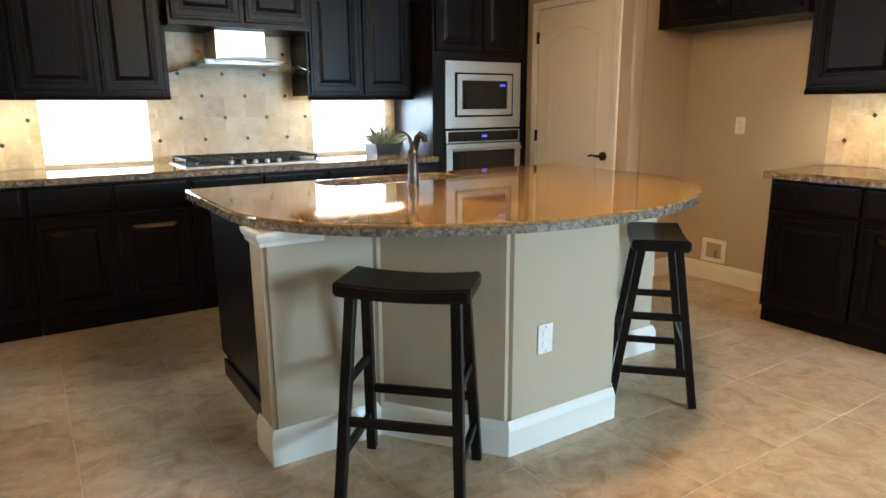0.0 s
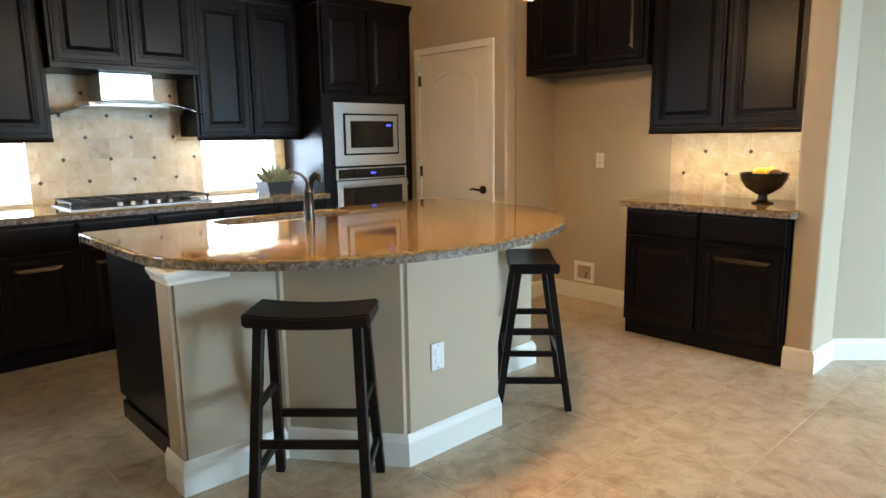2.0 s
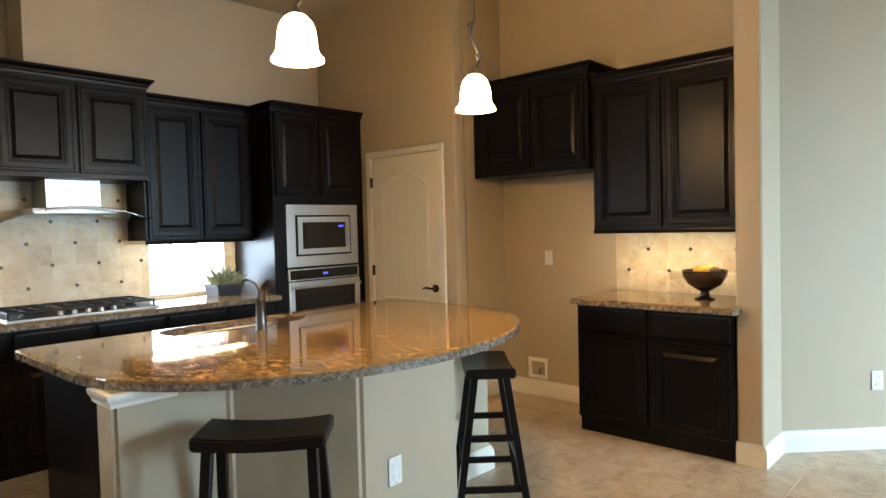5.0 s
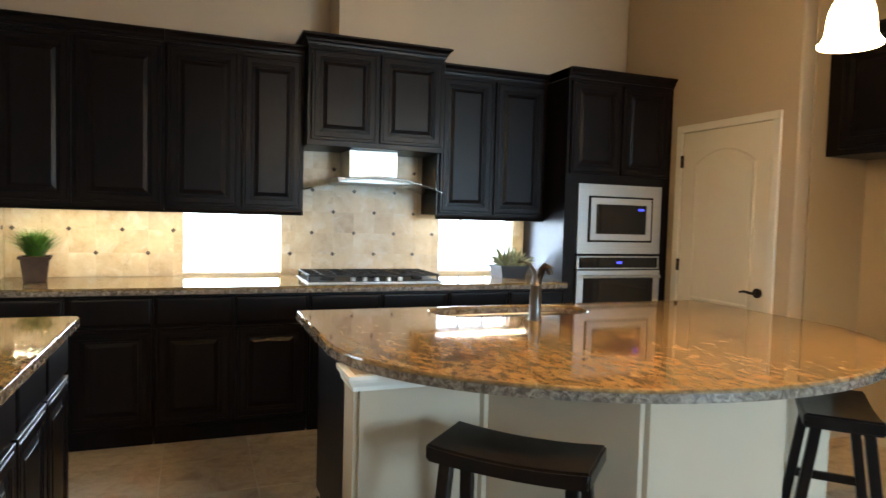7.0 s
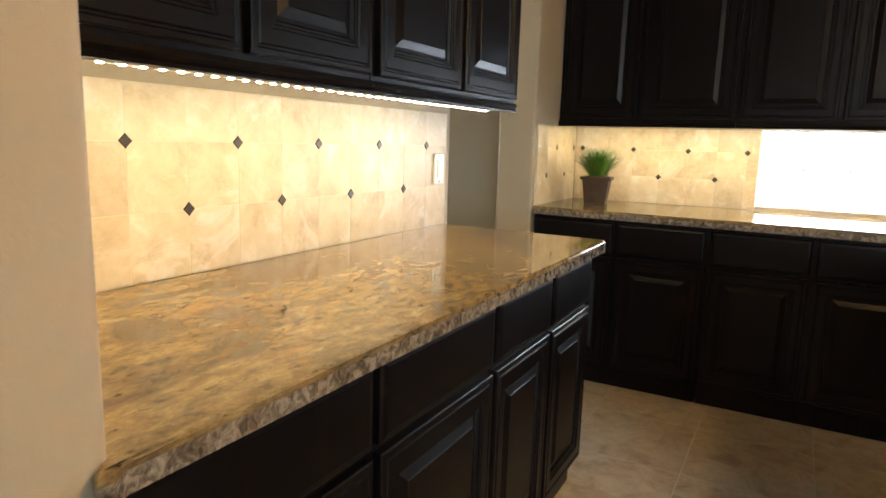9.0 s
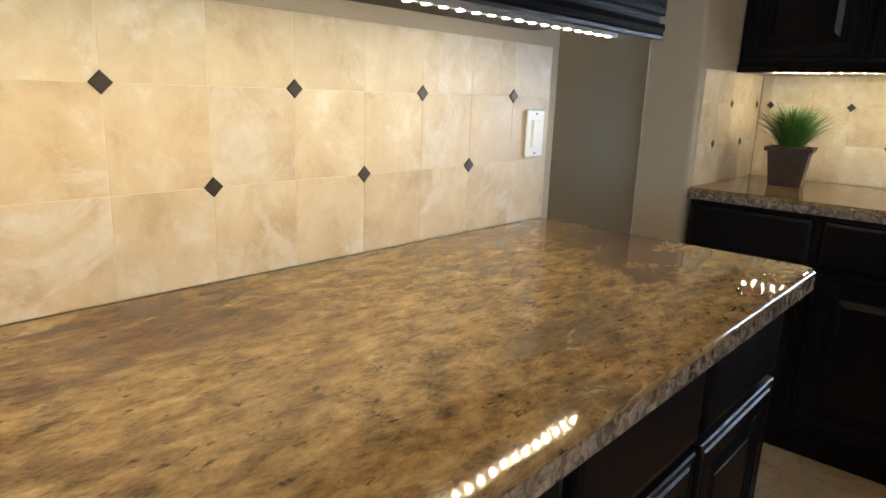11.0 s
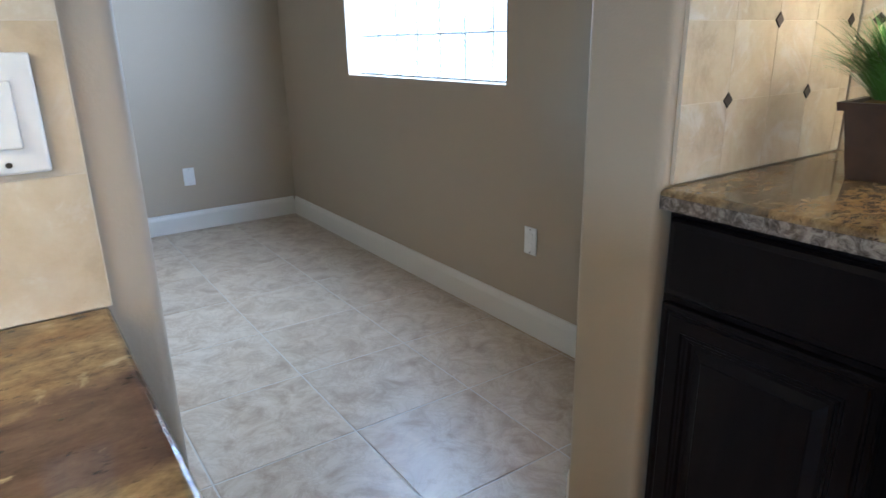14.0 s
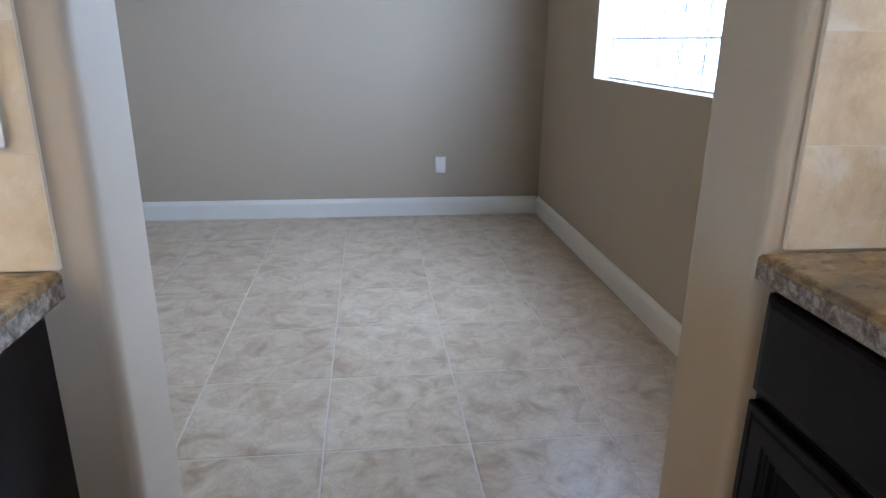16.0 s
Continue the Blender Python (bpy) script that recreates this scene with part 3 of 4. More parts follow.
def offset_poly(path, d):
    out = []
    for i, p in enumerate(path):
        a = Vector(path[max(i - 1, 0)]) if i else Vector(p) - (Vector(path[1]) - Vector(p))
        c = Vector(path[i + 1]) if i + 1 < len(path) else Vector(p) + (Vector(p) - Vector(path[i - 1]))
        n1 = Vector((-(Vector(p) - a).y, (Vector(p) - a).x)).normalized()
        n2 = Vector((-(c - Vector(p)).y, (c - Vector(p)).x)).normalized()
        n = (n1 + n2).normalized()
        out.append(tuple(Vector(p) + n * d / max(0.3, n.dot(n1))))
    return out


back = [(2.84, 2.14), (0.774, 2.14)]
bm = prism(pa + back, 0.0, 0.874)
es = [e for e in bm.edges if abs(e.verts[0].co.z - e.verts[1].co.z) > 0.5]
bmesh.ops.bevel(bm, geom=es, offset=0.016, segments=4, affect="EDGES")
part("half_wall", bm, WALL, isl, "beige painted half wall with rounded corners", True)


def skirt(path, prof, z):
    b = bmesh.new()
    loops = [[b.verts.new((x, y, z + u)) for x, y in offset_poly(path, -o)] for o, u in prof]
    for p, q in zip(loops, loops[1:]):
        for i in range(len(p) - 1):
            b.faces.new((p[i], p[i + 1], q[i + 1], q[i]))
    b.faces.new([l[0] for l in loops])
    b.faces.new([l[-1] for l in loops][::-1])
    return b


full = [(0.774, 2.15)] + pa + [(2.84, 2.15)]
part("skirting", skirt(full, [(0.001, 0.002), (0.016, 0.002), (0.016, 0.105), (0.012, 0.118), (0.008, 0.128), (0.001, 0.14)], 0), TRIM, isl, "tall white painted baseboard")
capp = [(0.774, 2.15), (0.774, 1.98), (1.0, 1.98)]
part("cap_moulding", skirt(capp, [(0.001, 0.0), (0.008, 0.002), (0.010, 0.016), (0.020, 0.030), (0.024, 0.040), (0.024, 0.052), (0.001, 0.052)], 0.822), TRIM, isl, "white painted cap moulding")
part("cabinet_body", box(0.845, 2.76, 2.142, 2.99, 0.102, 0.874, 0.002, 1), WOOD, isl, "dark espresso wooden cabinet side")
part("toe_kick", box(0.85, 2.75, 2.142, 2.92, 0.003, 0.102), WOOD, isl)
part("skirting", box(0.833, 0.8445, 2.16, 2.92, 0.003, 0.09, 0.003, 1), WOOD, isl)
for k in range(4):
    ob = part("door", rings(0.44, 0.56, DOOR), WOOD, isl)
    ob.matrix_world = pose(0.86 + 0.475 * k + 0.44, 2.99, 0.12, 0, 0, 180)
    ob = part("drawer_front", rings(0.44, 0.16, SLAB), WOOD, isl)
    ob.matrix_world = pose(0.86 + 0.475 * k + 0.44, 2.99, 0.70, 0, 0, 180)

# sink and tap
bm = bmesh.new()
lv = [[bm.verts.new((SX + (x - SX) * s, SY + (y - SY) * s, z)) for x, y in hole] for s, z in ((1.06, 0.8735), (1.0, 0.8735), (0.985, 0.87), (0.93, 0.70), (0.86, 0.68), (0.3, 0.675))]
for p, q in zip(lv, lv[1:]):
    for i in range(40):
        bm.faces.new((p[i], p[(i + 1) % 40], q[(i + 1) % 40], q[i]))
bm.faces.new(lv[-1])
tagged(part("sink", bm, STEEL, None, smooth=True), "undermount stainless steel sink basin in the island", "sink")
tap = empty("tap", pose(1.725, 2.575, 0.9155), "brushed nickel pull-down kitchen tap on the island", "tap")
part("body", lathe([(0, 0), (0.031, 0), (0.031, 0.006), (0.0275, 0.011), (0.0265, 0.06), (0.0235, 0.145), (0.0255, 0.149), (0.0255, 0.156), (0.022, 0.160), (0.019, 0.185), (0.013, 0.205), (0, 0.21)], 28), TAPM, tap, smooth=True)
part("spray_head", tube([(0.006, -0.006, 0.15), (0.011, -0.011, 0.195), (0.017, -0.017, 0.226), (0.028, -0.028, 0.240), (0.039, -0.039, 0.232), (0.044, -0.044, 0.205)], [0.014, 0.015, 0.018, 0.019, 0.018, 0.013], 16), ORB, tap, "dark bronze spray head", True)
part("lever", tube([(-0.002, 0.002, 0.19), (-0.010, 0.010, 0.222), (-0.024, 0.024, 0.246), (-0.044, 0.044, 0.256), (-0.058, 0.058, 0.254), (-0.064, 0.064, 0.252)], [0.012, 0.009, 0.006, 0.005, 0.007, 0.004], 10), TAPM, tap, smooth=True)

# ---- range hood and cooktop ----
hd = empty("range_hood", pose(1.46, YB - 0.012, 1.55), "stainless steel range hood with curved glass canopy", "range hood")
part("chimney", box(-0.17, 0.17, -0.30, 0, 0.06, 0.249, 0.003, 1), STEEL, hd)
part("motor_box", box(-0.26, 0.26, -0.34, -0.002, 0.02, 0.058, 0.006, 2), STEEL, hd)
bm = bmesh.new()
arc = [(-0.45 + 0.9 * i / 24) for i in range(25)]
gl = [[bm.verts.new((x, y, 0.055 - 0.085 * (x / 0.45) ** 2 + o)) for x in arc] for y, o in ((-0.002, 0.0), (-0.47 + 0.0, 0.0))]
gt = [[bm.verts.new((x, y, 0.061 - 0.085 * (x / 0.45) ** 2 + o)) for x in arc] for y, o in ((-0.002, 0.0), (-0.47, 0.0))]
for i in range(24):
    bm.faces.new((gl[0][i], gl[0][i + 1], gl[1][i + 1], gl[1][i]))
    bm.faces.new((gt[0][i], gt[1][i], gt[1][i + 1], gt[0][i + 1]))
    bm.faces.new((gl[1][i], gl[1][i + 1], gt[1][i + 1], gt[1][i]))
    bm.faces.new((gl[0][i], gt[0][i], gt[0][i + 1], gl[0][i + 1]))
for k in (0, 24):
    bm.faces.new((gl[0][k], gl[1][k], gt[1][k], gt[0][k]))
part("glass_canopy", bm, glass("hood_glass", (0.86, 0.92, 0.9)), hd, smooth=True)
part("front_trim", tube([(x, -0.475, 0.058 - 0.085 * (x / 0.45) ** 2) for x in arc[6:19]], 0.009, 8), STEEL, hd, smooth=True)

ck = empty("gas_cooktop", pose(1.43, 4.385, 0.9155), "stainless steel gas cooktop with black cast iron grates", "cooktop")
part("tray", box(-0.457, 0.457, -0.255, 0.255, 0, 0.008, 0.003, 2), STEEL, ck)
part("burner_pan", box(-0.445, 0.445, -0.245, 0.248, 0.0082, 0.0122, 0.001, 1), IRON, ck)
for x, y, r in ((-0.31, 0.12, 0.04), (-0.31, -0.12, 0.05), (0, 0.02, 0.06), (0.31, 0.12, 0.05), (0.31, -0.12, 0.04)):
    part("burner", lathe([(0, 0.0125), (r, 0.0125), (r, 0.024), (r * 0.7, 0.026), (r * 0.7, 0.034), (0, 0.036)], 20, x, y), IRON, ck)
for c in (-0.30, 0.0, 0.30):
    b = bmesh.new()
    for y in (-0.20, -0.07, 0.07, 0.20):
        box(c - 0.142, c + 0.142, y - 0.006, y + 0.006, 0.040, 0.054, 0.002, 1, bm=b)
    for x in (-0.136, -0.045, 0.045, 0.136):
        box(c + x - 0.006, c + x + 0.006, -0.22, 0.22, 0.040, 0.053, 0.002, 1, bm=b)
    for x in (-0.136, 0.136):
        for y in (-0.20, 0.20):
            box(c + x - 0.007, c + x + 0.007, y - 0.007, y + 0.007, 0.0125, 0.041, bm=b)
    part("grate", b, IRON, ck)
for k in range(5):
    part("knob", lathe([(0, 0.0125), (0.019, 0.0125), (0.017, 0.036), (0, 0.038)], 18, -0.16 + 0.08 * k, -0.232), STEEL, ck, smooth=True)

# ---- pantry door ----
dr = empty("door_1", pose(3.738, 3.566, 0, 0, 0, -90), "closed cream panelled pantry door with arched upper panel", "door")
dr["kind"] = "structure"
W = 0.80


def arched(w, h, rise, prof, x0, z0, y):
    b = bmesh.new()
    loops = []
    for inset, proud in prof:
        pts = [(inset, inset), (w - inset, inset)]
        for i in range(13):
            u = 1 - i / 12
            x = inset + (w - 2 * inset) * u
            pts.append((x, h - inset - rise * (2 * u - 1) ** 2))
        loops.append([b.verts.new((x0 + x, y - proud, z0 + z)) for x, z in pts])
    for p, q in zip(loops, loops[1:]):
        for i in range(len(p)):
            j = (i + 1) % len(p)
            b.faces.new((p[i], p[j], q[j], q[i]))
    b.faces.new(loops[-1])
    return b


PANEL = [(0, 0.0), (0.006, 0.004), (0.016, 0.006), (0.026, 0.003), (0.030, 0.0012)]
part("leaf", box(-W / 2, W / 2, -0.006, -0.0005, 0.012, 2.03, 0.002, 1), DOORPAINT, dr)
part("upper_panel", arched(0.56, 1.09, 0.10, PANEL, -0.28, 0.80, -0.0063), DOORPAINT, dr)
part("lower_panel", rings(0.56, 0.50, PANEL, -0.28, 0.16, -0.0063), DOORPAINT, dr)
for k in range(7):
    x = -0.21 + 0.07 * k
    part("panel_bead", box(x - 0.003, x + 0.003, -0.0080, -0.0074, 0.86, 1.75), DOORPAINT, dr)
part("casing", box(-W / 2 - 0.064, -W / 2 - 0.004, -0.022, -0.0005, 0.003, 2.034, 0.005, 2), TRIM, dr)
part("casing", box(W / 2 + 0.004, W / 2 + 0.064, -0.022, -0.0005, 0.003, 2.034, 0.005, 2), TRIM, dr)
part("casing", box(-W / 2 - 0.064, W / 2 + 0.064, -0.022, -0.0005, 2.0345, 2.088, 0.005, 2), TRIM, dr)
part("handle_rose", tube([(0.345, -0.0065, 0.92), (0.345, -0.02, 0.92)], 0.032, 20), ORB, dr, "dark bronze door handle")
part("handle_lever", tube([(0.345, -0.02, 0.92), (0.345, -0.05, 0.92), (0.32, -0.056, 0.921), (0.28, -0.055, 0.926), (0.235, -0.05, 0.918)], [0.010, 0.010, 0.010, 0.009, 0.007], 10), ORB, dr, smooth=True)
for z in (0.30, 1.05, 1.82):
    part("hinge", box(-W / 2 - 0.008, -W / 2 + 0.008, -0.026, -0.0065, z - 0.045, z + 0.045), ORB, dr)


# ---- stools ----
def stool(m, label):
    e = empty("bar_stool", m, label, "stool", "stools at the island")
    b = bmesh.new()
    nx, ny, L, S = 17, 5, 0.225, 0.118
    for z, top in ((0.0, False), (0.0, True)):
        g = [[b.verts.new((-L + 2 * L * i / (nx - 1), -S + 2 * S * j / (ny - 1), 0.728 + 0.014 * (2 * i / (nx - 1) - 1) ** 2 - (0.0 if top else 0.045 + 0.004 * (2 * i / (nx - 1) - 1) ** 2))) for j in range(ny)] for i in range(nx)]
        if top:
            gtop = g
        else:
            gbot = g
    for i in range(nx - 1):
        for j in range(ny - 1):
            b.faces.new((gtop[i][j], gtop[i + 1][j], gtop[i + 1][j + 1], gtop[i][j + 1]))
            b.faces.new((gbot[i][j], gbot[i][j + 1], gbot[i + 1][j + 1], gbot[i + 1][j]))
    for i in range(nx - 1):
        b.faces.new((gtop[i][0], gbot[i][0], gbot[i + 1][0], gtop[i + 1][0]))
        b.faces.new((gtop[i][-1], gtop[i + 1][-1], gbot[i + 1][-1], gbot[i][-1]))
    for j in range(ny - 1):
        b.faces.new((gtop[0][j], gtop[0][j + 1], gbot[0][j + 1], gbot[0][j]))
        b.faces.new((gtop[-1][j], gbot[-1][j], gbot[-1][j + 1], gtop[-1][j + 1]))
    bmesh.ops.recalc_face_normals(b, faces=b.faces)
    sharp = [ed for ed in b.edges if ed.calc_face_angle(0) > radians(50)]
    bmesh.ops.bevel(b, geom=sharp, offset=0.007, segments=3, affect="EDGES")
    part("seat", b, STOOLW, e, smooth=True)
    tops = {(sx, sy): Vector((sx * 0.175, sy * 0.075, 0.70)) for sx in (-1, 1) for sy in (-1, 1)}
    feet = {(sx, sy): Vector((sx * 0.205, sy * 0.172, 0.002)) for sx in (-1, 1) for sy in (-1, 1)}

    def on_leg(k, z):
        f, t = feet[k], tops[k]
        return f + (t - f) * (z - f.z) / (t.z - f.z)

    for k in feet:
        part("leg", beam(feet[k], on_leg(k, 0.695), 0.036, 0.034), STOOLW, e)
    for sy in (-1, 1):
        part("stretcher", beam(on_leg((-1, sy), 0.27), on_leg((1, sy), 0.27), 0.032, 0.02), STOOLW, e)
    for sx in (-1, 1):
        for z in (0.155, 0.40):
            part("stretcher", beam(on_leg((sx, -1), z), on_leg((sx, 1), z), 0.032, 0.02), STOOLW, e)
    return e


stool(pose(1.149, 1.63, 0, 0, 0, -45), "black wooden saddle-seat bar stool before the angled island wall")
stool(pose(2.462, 1.688, 0, 0, 0, 44), "black wooden saddle-seat bar stool at the island corner")


# ---- pendants ----
def pendant(x, y, z, label):
    e = empty("pendant_lamp", pose(x, y, z), label, "pendant lamp", "pendants over the island")
    prof = [(0.098, 0.0), (0.099, 0.007), (0.091, 0.018), (0.080, 0.034), (0.076, 0.058), (0.074, 0.088), (0.069, 0.118), (0.058, 0.146), (0.041, 0.166), (0.022, 0.176)]
    inner = [(r - 0.004, zz - 0.003 if i else zz) for i, (r, zz) in enumerate(prof)][::-1]
    part("shade", lathe(prof + inner[:-1] + [(0.095, 0.0)], 40), SHADE, e, "lit bell-shaped frosted glass shade", True)
    part("bulb", lathe([(0, 0.035), (0.018, 0.040), (0.029, 0.058), (0.029, 0.075), (0.018, 0.100), (0.012, 0.118), (0.012, 0.168), (0, 0.169)], 20), BULB, e, "lit warm frosted bulb", True)
    part("cap", lathe([(0, 0.172), (0.026, 0.172), (0.026, 0.184), (0.012, 0.2), (0.010, 0.215), (0, 0.216)], 20), NICKEL, e, smooth=True)
    pts = []
    for i in range(31):
        u = i / 30
        pts.append((0.036 * math.sin(2 * math.pi * u) * (1 - 0.2 * u), 0, 0.21 + 0.235 * u))
    part("scroll", tube(pts, 0.0085, 8), PEWTER, e, "twisted brushed metal scroll", True)
    for cx, cz, sgn in ((0.03, 0.265, 1), (-0.03, 0.40, -1)):
        part("curl", tube([(cx + sgn * 0.020 * (1 - a / 9) * math.cos(a), 0, cz + 0.020 * (1 - a / 9) * math.sin(a)) for a in (0.3 * i for i in range(22))], 0.0055, 6), PEWTER, e, smooth=True)
    part("stem", tube([(0, 0, 0.44), (0, 0, TOP - z - 0.02)], 0.006, 8), PEWTER, e, smooth=True)
    part("canopy", lathe([(0, TOP - z - 0.03), (0.03, TOP - z - 0.03), (0.062, TOP - z - 0.004), (0.062, TOP - z), (0, TOP - z)], 24), NICKEL, e, smooth=True)
    return e


pendant(1.39, 1.705, 2.06, "lit pendant lamp with white bell glass shade and metal scroll")
pendant(2.42, 1.685, 1.99, "lit pendant lamp with white bell glass shade and metal scroll")


# ---- light strips under cabinets ----
def strip(m, length, label):
    e = empty("light_strip", m, label, "light strip", "strips under the wall cabinets")
    part("rail", box(0, length, -0.005, 0.005, 0.0, 0.0255), PLASTIC, e)
    n = int(length / 0.038)
    for i in range(n):
        if i == 0:
            d = part("diode", box(-0.004, 0.004, -0.004, 0.004, -0.0015, -0.0002), DIODE, e)
            shape = d.data
        else:
            d = new("diode", shape)
            d.parent = e
        d.location = (0.014 + i * 0.038, 0, 0)


strip(pose(-0.535, 1.24, 1.346, 0, 0, RW), 1.68, "lit light strip fixed under the nook cabinets")
strip(pose(-0.68, 4.47, 1.346), 1.55, "lit light strip fixed under the kitchen cabinets")
strip(pose(1.97, 4.47, 1.346), 0.78, "lit light strip fixed under the kitchen cabinets")
strip(pose(4.046, 1.90, 1.346, 0, 0, RE), 0.92, "lit light strip fixed under the bar cabinet")
tf = empty("strip_transformer", pose(-0.68, 1.30, 1.335), "small white plastic power box under the nook cabinets", "power box")
part("case", box(-0.03, 0.03, -0.06, 0.06, 0, 0.036, 0.004, 2), PLASTIC, tf)


# ---- sockets and switches ----
def plate(name, m, kind, label, category):
    e = empty(name, m, label, category)
    part("plate", box(-0.036, 0.036, -0.006, -0.0005, -0.058, 0.058, 0.003, 2), PLASTIC, e)
    if kind == "switch":
        part("rocker_frame", frame_ring(-0.019, 0.019, -0.036, 0.036, 0.003, -0.0075, -0.0062), PLASTIC, e)
        part("rocker", box(-0.0155, 0.0155, -0.010, -0.0062, -0.0325, 0.0325, 0.002, 2), PLASTIC, e)
    else:
        for z in (-0.021, 0.021):
            part("socket", box(-0.016, 0.016, -0.0085, -0.0062, z - 0.014, z + 0.014, 0.002, 1), PLASTIC, e)
            if kind == "cover":
                continue
            for x in (-0.0065, 0.0065):
                part("slot", box(x - 0.0014, x + 0.0014, -0.0089, -0.0084, z - 0.002, z + 0.007), BLACKM, e)
            part("slot", box(-0.0025, 0.0025, -0.0089, -0.0084, z - 0.010, z - 0.0055), BLACKM, e)
    for z in (-0.048, 0.048):
        part("screw", tube([(0, -0.0062, z), (0, -0.0078, z)], 0.003, 8), NICKEL, e)
    return e


plate("light_switch", pose(-0.7735, 2.993, 1.133, 0, 0, RW), "switch", "white rocker light switch on the travertine backsplash", "light switch")
plate("wall_socket", pose(1.692, 1.559, 0.434), "cover", "white wall socket on the island half wall", "socket")
plate("wall_socket", pose(XR, 2.54, 1.145, 0, 0, RE), "socket", "white wall socket in the refrigerator alcove", "socket")
plate("wall_socket", pose(-1.88, YN, 0.41), "cover", "white wall socket under the glass-block window", "socket")
plate("wall_socket", pose(-4.455, 3.968, 0.367, 0, 0, RW), "cover", "white wall socket on the breakfast room wall", "socket")
plate("wall_socket", pose(4.558, 0.344, 0.42, 0, 0, -45), "socket", "white wall socket on the diagonal wall", "socket")
wb = empty("water_box", pose(XR, 2.66, 0.23, 0, 0, RE), "white recessed water valve box in the refrigerator alcove", "valve box")
part("frame", frame_ring(-0.095, 0.095, -0.085, 0.085, 0.028, -0.014, -0.0005), PLASTIC, wb)
part("back_plate", box(-0.068, 0.068, -0.003, -0.0006, -0.058, 0.058), WALL, wb)
part("valve", tube([(0.015, -0.004, -0.05), (0.015, -0.012, -0.02), (0.03, -0.012, 0.0)], 0.008, 8), NICKEL, wb)

# ---- loose things ----
p1 = empty("potted_grass", pose(-0.555, 4.43, 0.9155, 0, 0, 8), "bushy green artificial grass in a square brown pot", "plant")


def square_pot(b0, b1, h, rim):
    prof = [(0.0, 0.0), (b0, 0.0), (b1 - 0.004, h - rim), (b1 + 0.006, h - rim), (b1 + 0.008, h), (b1 - 0.006, h), (b1 - 0.012, h - 0.02), (0.0, h - 0.02)]
    b = bmesh.new()
    lp = []
    for r, z in prof:
        if r == 0:
            lp.append([b.verts.new((0, 0, z))])
        else:
            lp.append([b.verts.new((sx * r, sy * r, z)) for sx, sy in ((-1, -1), (1, -1), (1, 1), (-1, 1))])
    for p, q in zip(lp, lp[1:]):
        for i in range(4):
            j = (i + 1) % 4
            vs = ([p[0]] if len(p) == 1 else [p[i], p[j]]) + ([q[0]] if len(q) == 1 else [q[j], q[i]])
            b.faces.new(vs)
    return b


part("pot", square_pot(0.056, 0.076, 0.150, 0.016), TERRA, p1)
part("moss", lathe([(0, 0.150), (0.045, 0.153), (0.066, 0.142), (0.0, 0.1385)], 14), SOIL, p1)
rng = random.Random(5)
b = bmesh.new()
for i in range(460):
    a, u0 = rng.uniform(0, 2 * math.pi), rng.random()
    lean, ln = 0.05 + 1.0 * u0, rng.uniform(0.13, 0.195) + 0.05 * u0
    r0 = 0.045 * math.sqrt(rng.random()) * (0.3 + 0.7 * u0)
    base = Vector((r0 * math.cos(a), r0 * math.sin(a), 0.138))
    d = Vector((math.cos(a), math.sin(a), 0))
    side = Vector((-d.y, d.x, 0)) * rng.uniform(0.0018, 0.0040)
    droop, c, prev = rng.uniform(0.1, 0.8), base, None
    for k in range(6):
        u = k / 5
        ang = min(lean * (0.55 + 0.6 * u) + droop * u * u, 2.0)
        if k:
            c = c + (d * math.sin(ang) + Vector((0, 0, math.cos(ang)))) * (ln / 5)
        w = (1 - u) ** 0.6 + 0.06
        pr = (b.verts.new(c - side * w), b.verts.new(c + side * w))
        if prev:
            b.faces.new((prev[0], prev[1], pr[1], pr[0]))
        prev = pr
part("blades", b, BLADE, p1, "many thin green grass blades")

p2 = empty("potted_succulent", pose(2.55, 4.47, 0.9155, 0, 0, 0), "grey-green succulents in a low square charcoal pot", "plant")
part("pot", square_pot(0.095, 0.112, 0.090, 0.018), CHAR, p2)
part("moss", lathe([(0, 0.084), (0.06, 0.084), (0.09, 0.075), (0.0, 0.071)], 14), SOIL, p2)
rng = random.Random(9)
leaf = None
for cx, cy, s in ((-0.04, -0.02, 1.1), (0.045, -0.035, 0.95), (0.0, 0.045, 1.0), (0.055, 0.04, 0.7)):
    for i in range(20):
        tilt = 0.25 + 1.0 * (i / 20) + rng.uniform(-0.15, 0.15)
        turn, ln = i * 2.4 + rng.uniform(-0.2, 0.2), s * rng.uniform(0.12, 0.19)
        if leaf is None:
            ob = part("leaf", tube([(0, 0, 0), (0, 0, 0.3), (0.02, 0, 0.65), (0.06, 0, 1)], [0.06, 0.095, 0.065, 0.006], 6), SUCC, p2, smooth=True)
            leaf = ob.data
        else:
            ob = new("leaf", leaf)
            ob.parent = p2
        ob.matrix_local = Matrix.Translation((cx, cy, 0.078)) @ Matrix.Rotation(turn, 4, "Z") @ Matrix.Rotation(tilt, 4, "Y") @ Matrix.Scale(ln, 4)

bw = empty("fruit_bowl", pose(4.07, 1.19, 0.9155), "dark glossy footed bowl of yellow fruit on the bar", "bowl")
part("bowl", lathe([(0, 0), (0.062, 0), (0.062, 0.008), (0.03, 0.022), (0.026, 0.05), (0.05, 0.062), (0.10, 0.095), (0.132, 0.145), (0.140, 0.185), (0.134, 0.185), (0.124, 0.148), (0.09, 0.10), (0.0, 0.075)], 40), BOWLM, bw, smooth=True)


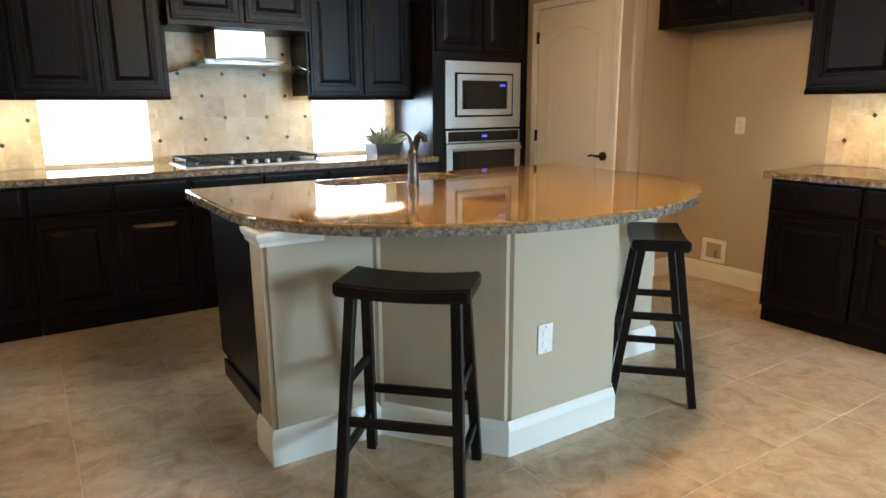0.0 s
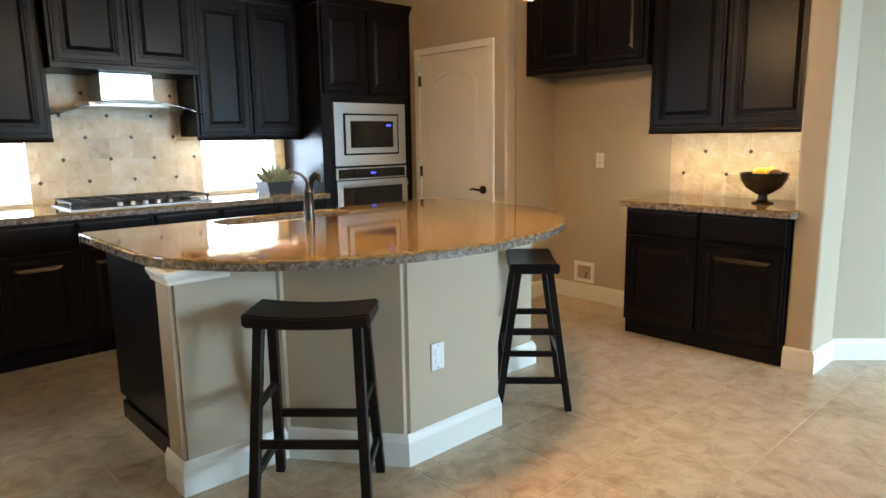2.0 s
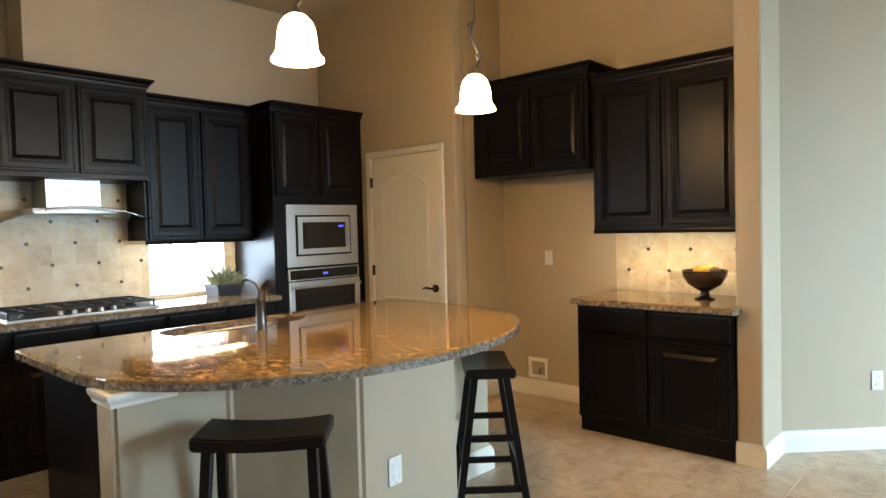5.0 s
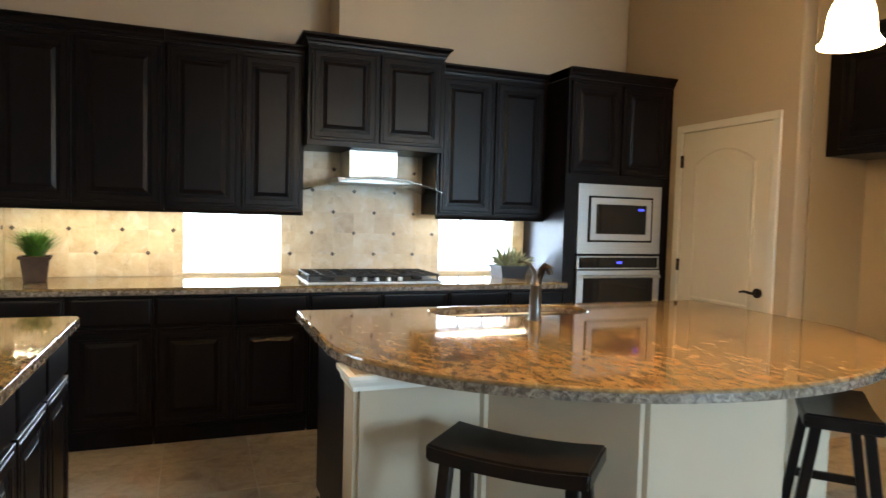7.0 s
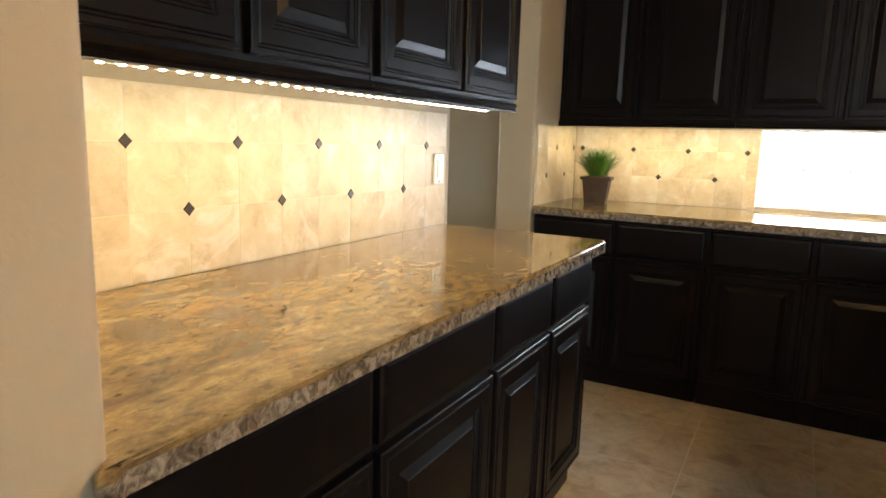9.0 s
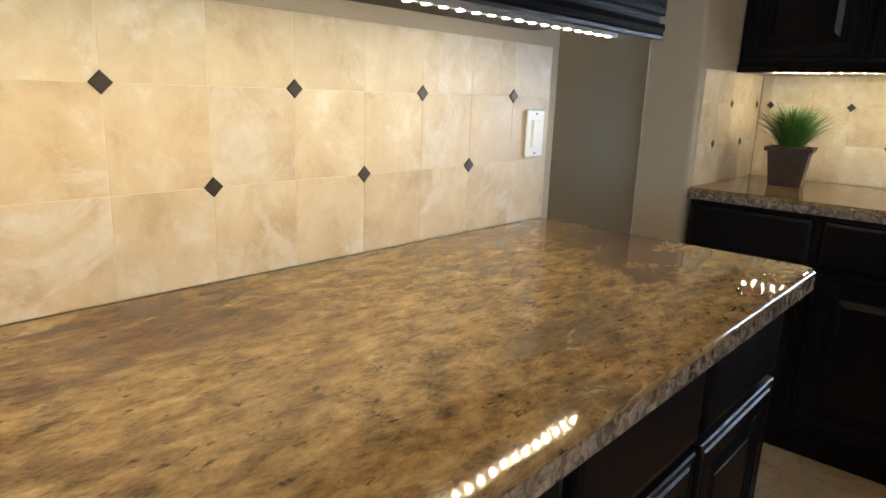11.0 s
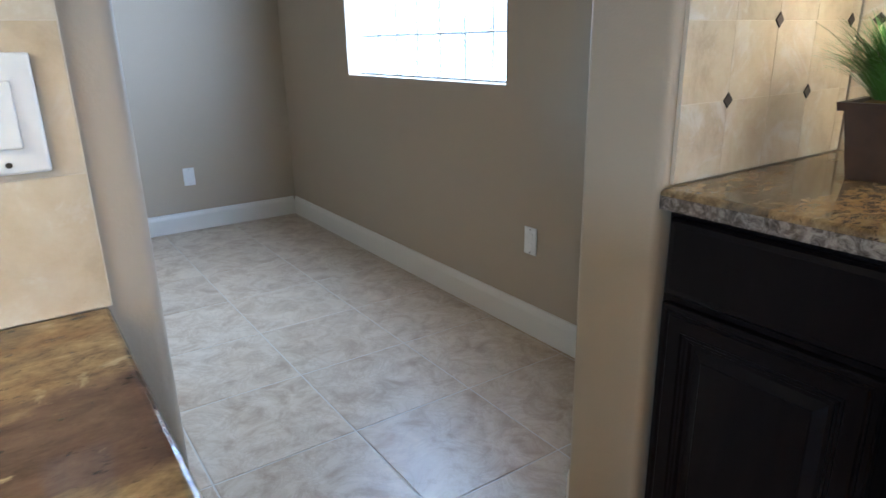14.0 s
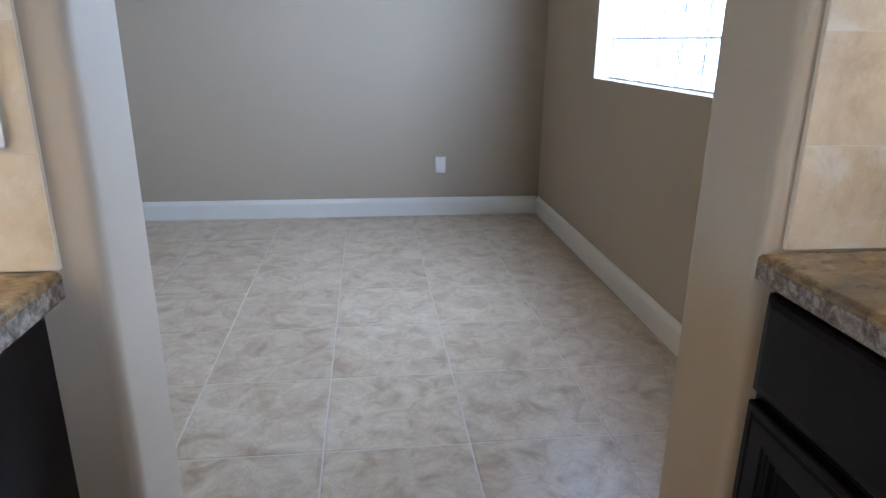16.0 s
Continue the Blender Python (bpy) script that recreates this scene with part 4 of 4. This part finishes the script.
def fruit(m, mat, r, label, stretch):
    bm = bmesh.new()
    bmesh.ops.create_uvsphere(bm, u_segments=18, v_segments=12, radius=r)
    for v in bm.verts:
        v.co.z *= stretch
        if abs(v.co.z) > r * stretch * 0.9:
            v.co.z *= 1.12
    ob = part("fruit", bm, mat, None, smooth=True)
    ob.matrix_world = m
    tagged(ob, label, "fruit", "fruit in the bowl")


fruit(pose(4.055, 1.20, 1.098, 80, 20, 30), LEMON, 0.036, "yellow lemon resting in the dark bowl", 1.25)
fruit(pose(4.085, 1.155, 1.103, 80, -10, 100), LEMON, 0.036, "yellow lemon resting in the dark bowl", 1.25)
fruit(pose(4.10, 1.235, 1.094, 75, 0, -40), LEMON, 0.036, "yellow lemon resting in the dark bowl", 1.25)
fruit(pose(4.03, 1.115, 1.095, 60, 0, 10), BROWNF, 0.034, "brown round fruit resting in the dark bowl", 1.0)


# ---- tiles of the backsplashes ----
P = 0.1524


def backsplash(name, m, width, u0, rows, diamonds, openings, label, tall=()):
    """A tiled sheet facing -y, local x along it; u0: a joint; diamonds: u of one at the second joint line."""
    w = structure(name, join_boxes([(0, width, -0.0088, -0.0005, 0.9158, 0.9158 + 0.426)] if not tall else [(0, tall[0], -0.0088, -0.0005, 0.9158, 1.3418)]), TGROUT, label, "backsplash") if not openings else structure(name, join_boxes(openings), TGROUT, label, "backsplash")
    w.matrix_world = m
    cache = {}

    sheets = openings or [(0, width, 0, 0, 0.9158, 1.3418)]
    for a, c, _, _, e, f in sheets:
        k0 = math.floor((a - u0) / P)
        for k in range(k0, k0 + int((c - a) / P) + 3):
            x0, x1 = max(a, u0 + k * P), min(c, u0 + (k + 1) * P)
            if x1 - x0 < 0.012:
                continue
            for r in range(rows):
                z0, z1 = max(e, 0.9158 + r * P), min(f, 0.9158 + (r + 1) * P)
                if z1 - z0 < 0.012:
                    continue
                key = (round(x1 - x0, 3), round(z1 - z0, 3))
                if key not in cache:
                    g = 0.0005
                    bm = rings(key[0] - 2 * g, key[1] - 2 * g, [(0, 0.0089), (0, 0.0092), (0.0005, 0.0094)], g, g)
                    ob = part("tile", bm, TRAV, w)
                    cache[key] = ob.data
                else:
                    ob = new("tile", cache[key])
                    ob.parent = w
                ob.location = (x0, 0, z0)
    dm = None
    for a, c, _, _, e, f in sheets:
        for r in range(1, rows):
            z = 0.9158 + r * P
            if not (e < z - 0.01 and z + 0.02 < f):
                continue
            start = diamonds + (P if r % 2 else 0)
            k = math.floor((a - start) / (2 * P))
            for q in range(k, k + int((c - a) / (2 * P)) + 3):
                u = start + 2 * P * q
                if a + 0.008 < u < c - 0.008:
                    if dm is None:
                        s = 0.0165
                        bm = bmesh.new()
                        lo = [bm.verts.new(v) for v in ((-s, -0.0099, 0), (0, -0.0099, -s), (s, -0.0099, 0), (0, -0.0099, s))]
                        hi = [bm.verts.new((v.co.x * 0.86, -0.0122, v.co.z * 0.86)) for v in lo]
                        bm.faces.new(lo)
                        bm.faces.new(hi)
                        for i in range(4):
                            bm.faces.new((lo[i], lo[(i + 1) % 4], hi[(i + 1) % 4], hi[i]))
                        ob = part("inset", bm, BRONZE, w)
                        dm = ob.data
                    else:
                        ob = new("inset", dm)
                        ob.parent = w
                    ob.location = (u, 0, z)
    return w


ZT = 1.3418
ox = XW + 0.012
backsplash("backsplash_kitchen", pose(ox, YB, 0), 3.58, 1.094 - ox, 6, 1.094 - ox, [
    (0, W1[0] - ox, -0.0088, -0.0005, 0.9158, ZT), (W1[1] - ox, 0.98 - ox, -0.0088, -0.0005, 0.9158, ZT), (0.98 - ox, 1.88 - ox, -0.0088, -0.0005, 0.9158, 1.80),
    (1.88 - ox, W2[0] - ox, -0.0088, -0.0005, 0.9158, ZT), (W2[1] - ox, 2.80 - ox, -0.0088, -0.0005, 0.9158, ZT)], "cream travertine tile backsplash with dark diamond insets")
backsplash("backsplash_nook", pose(XW, 1.208, 0, 0, 0, RW), 1.852, 2.907 - 1.208, 3, 2.907 - 1.208, None, "cream travertine tile backsplash of the nook, dark diamond insets")
backsplash("backsplash_return", pose(XW, 4.062, 0, 0, 0, RW), 0.645, 4.211 - 4.062, 3, 4.211 - 4.062 - P, None, "cream travertine tile return at the counter end")
backsplash("backsplash_bar", pose(XR, 1.942, 0, 0, 0, RE), 1.022, 1.942 - 1.385, 3, 1.942 - 1.385, None, "cream travertine tile backsplash of the small bar")

# ---- floor tiles ----
fl = structure("floor", box(-4.65, 6.4, -5.7, YB + 0.18, -0.15, -0.0006), GROUT, "large beige mottled ceramic floor tiles with pale grout", "floor")
T, FX, FY = 0.4545, -1.66, 3.755
g = 0.0025


def tile_mesh(b, x0, y0):
    lp = [[b.verts.new((x0 + x, y0 + y, z)) for x, y in ((i, i), (T - i, i), (T - i, T - i), (i, T - i))] for i, z in ((g, -0.0005), (g, 0.0), (g + 0.002, 0.0008), (g + 0.005, 0.001))]
    for p, q in zip(lp, lp[1:]):
        for i in range(4):
            b.faces.new((p[i], p[(i + 1) % 4], q[(i + 1) % 4], q[i]))
    b.faces.new(lp[-1])
    return b


far = bmesh.new()
tm = None
for i in range(-7, 18):
    for j in range(-21, 3):
        x, y = FX + T * i, FY + T * j
        if x < -4.65 - T or x > 6.3 or y > YB + 0.1 or y < -5.7:
            continue
        if -4.6 < x + T and x < 4.3 and y + T > 0.4 and y < YB:
            if tm is None:
                ob = part("tile", tile_mesh(bmesh.new(), 0, 0), FTILE, fl)
                tm = ob.data
            else:
                ob = new("tile", tm)
                ob.parent = fl
            ob.location = (x, y, 0)
        else:
            tile_mesh(far, x, y)
ob = part("tiles", far, FTILE, fl)
ob["kind"] = "stuff"
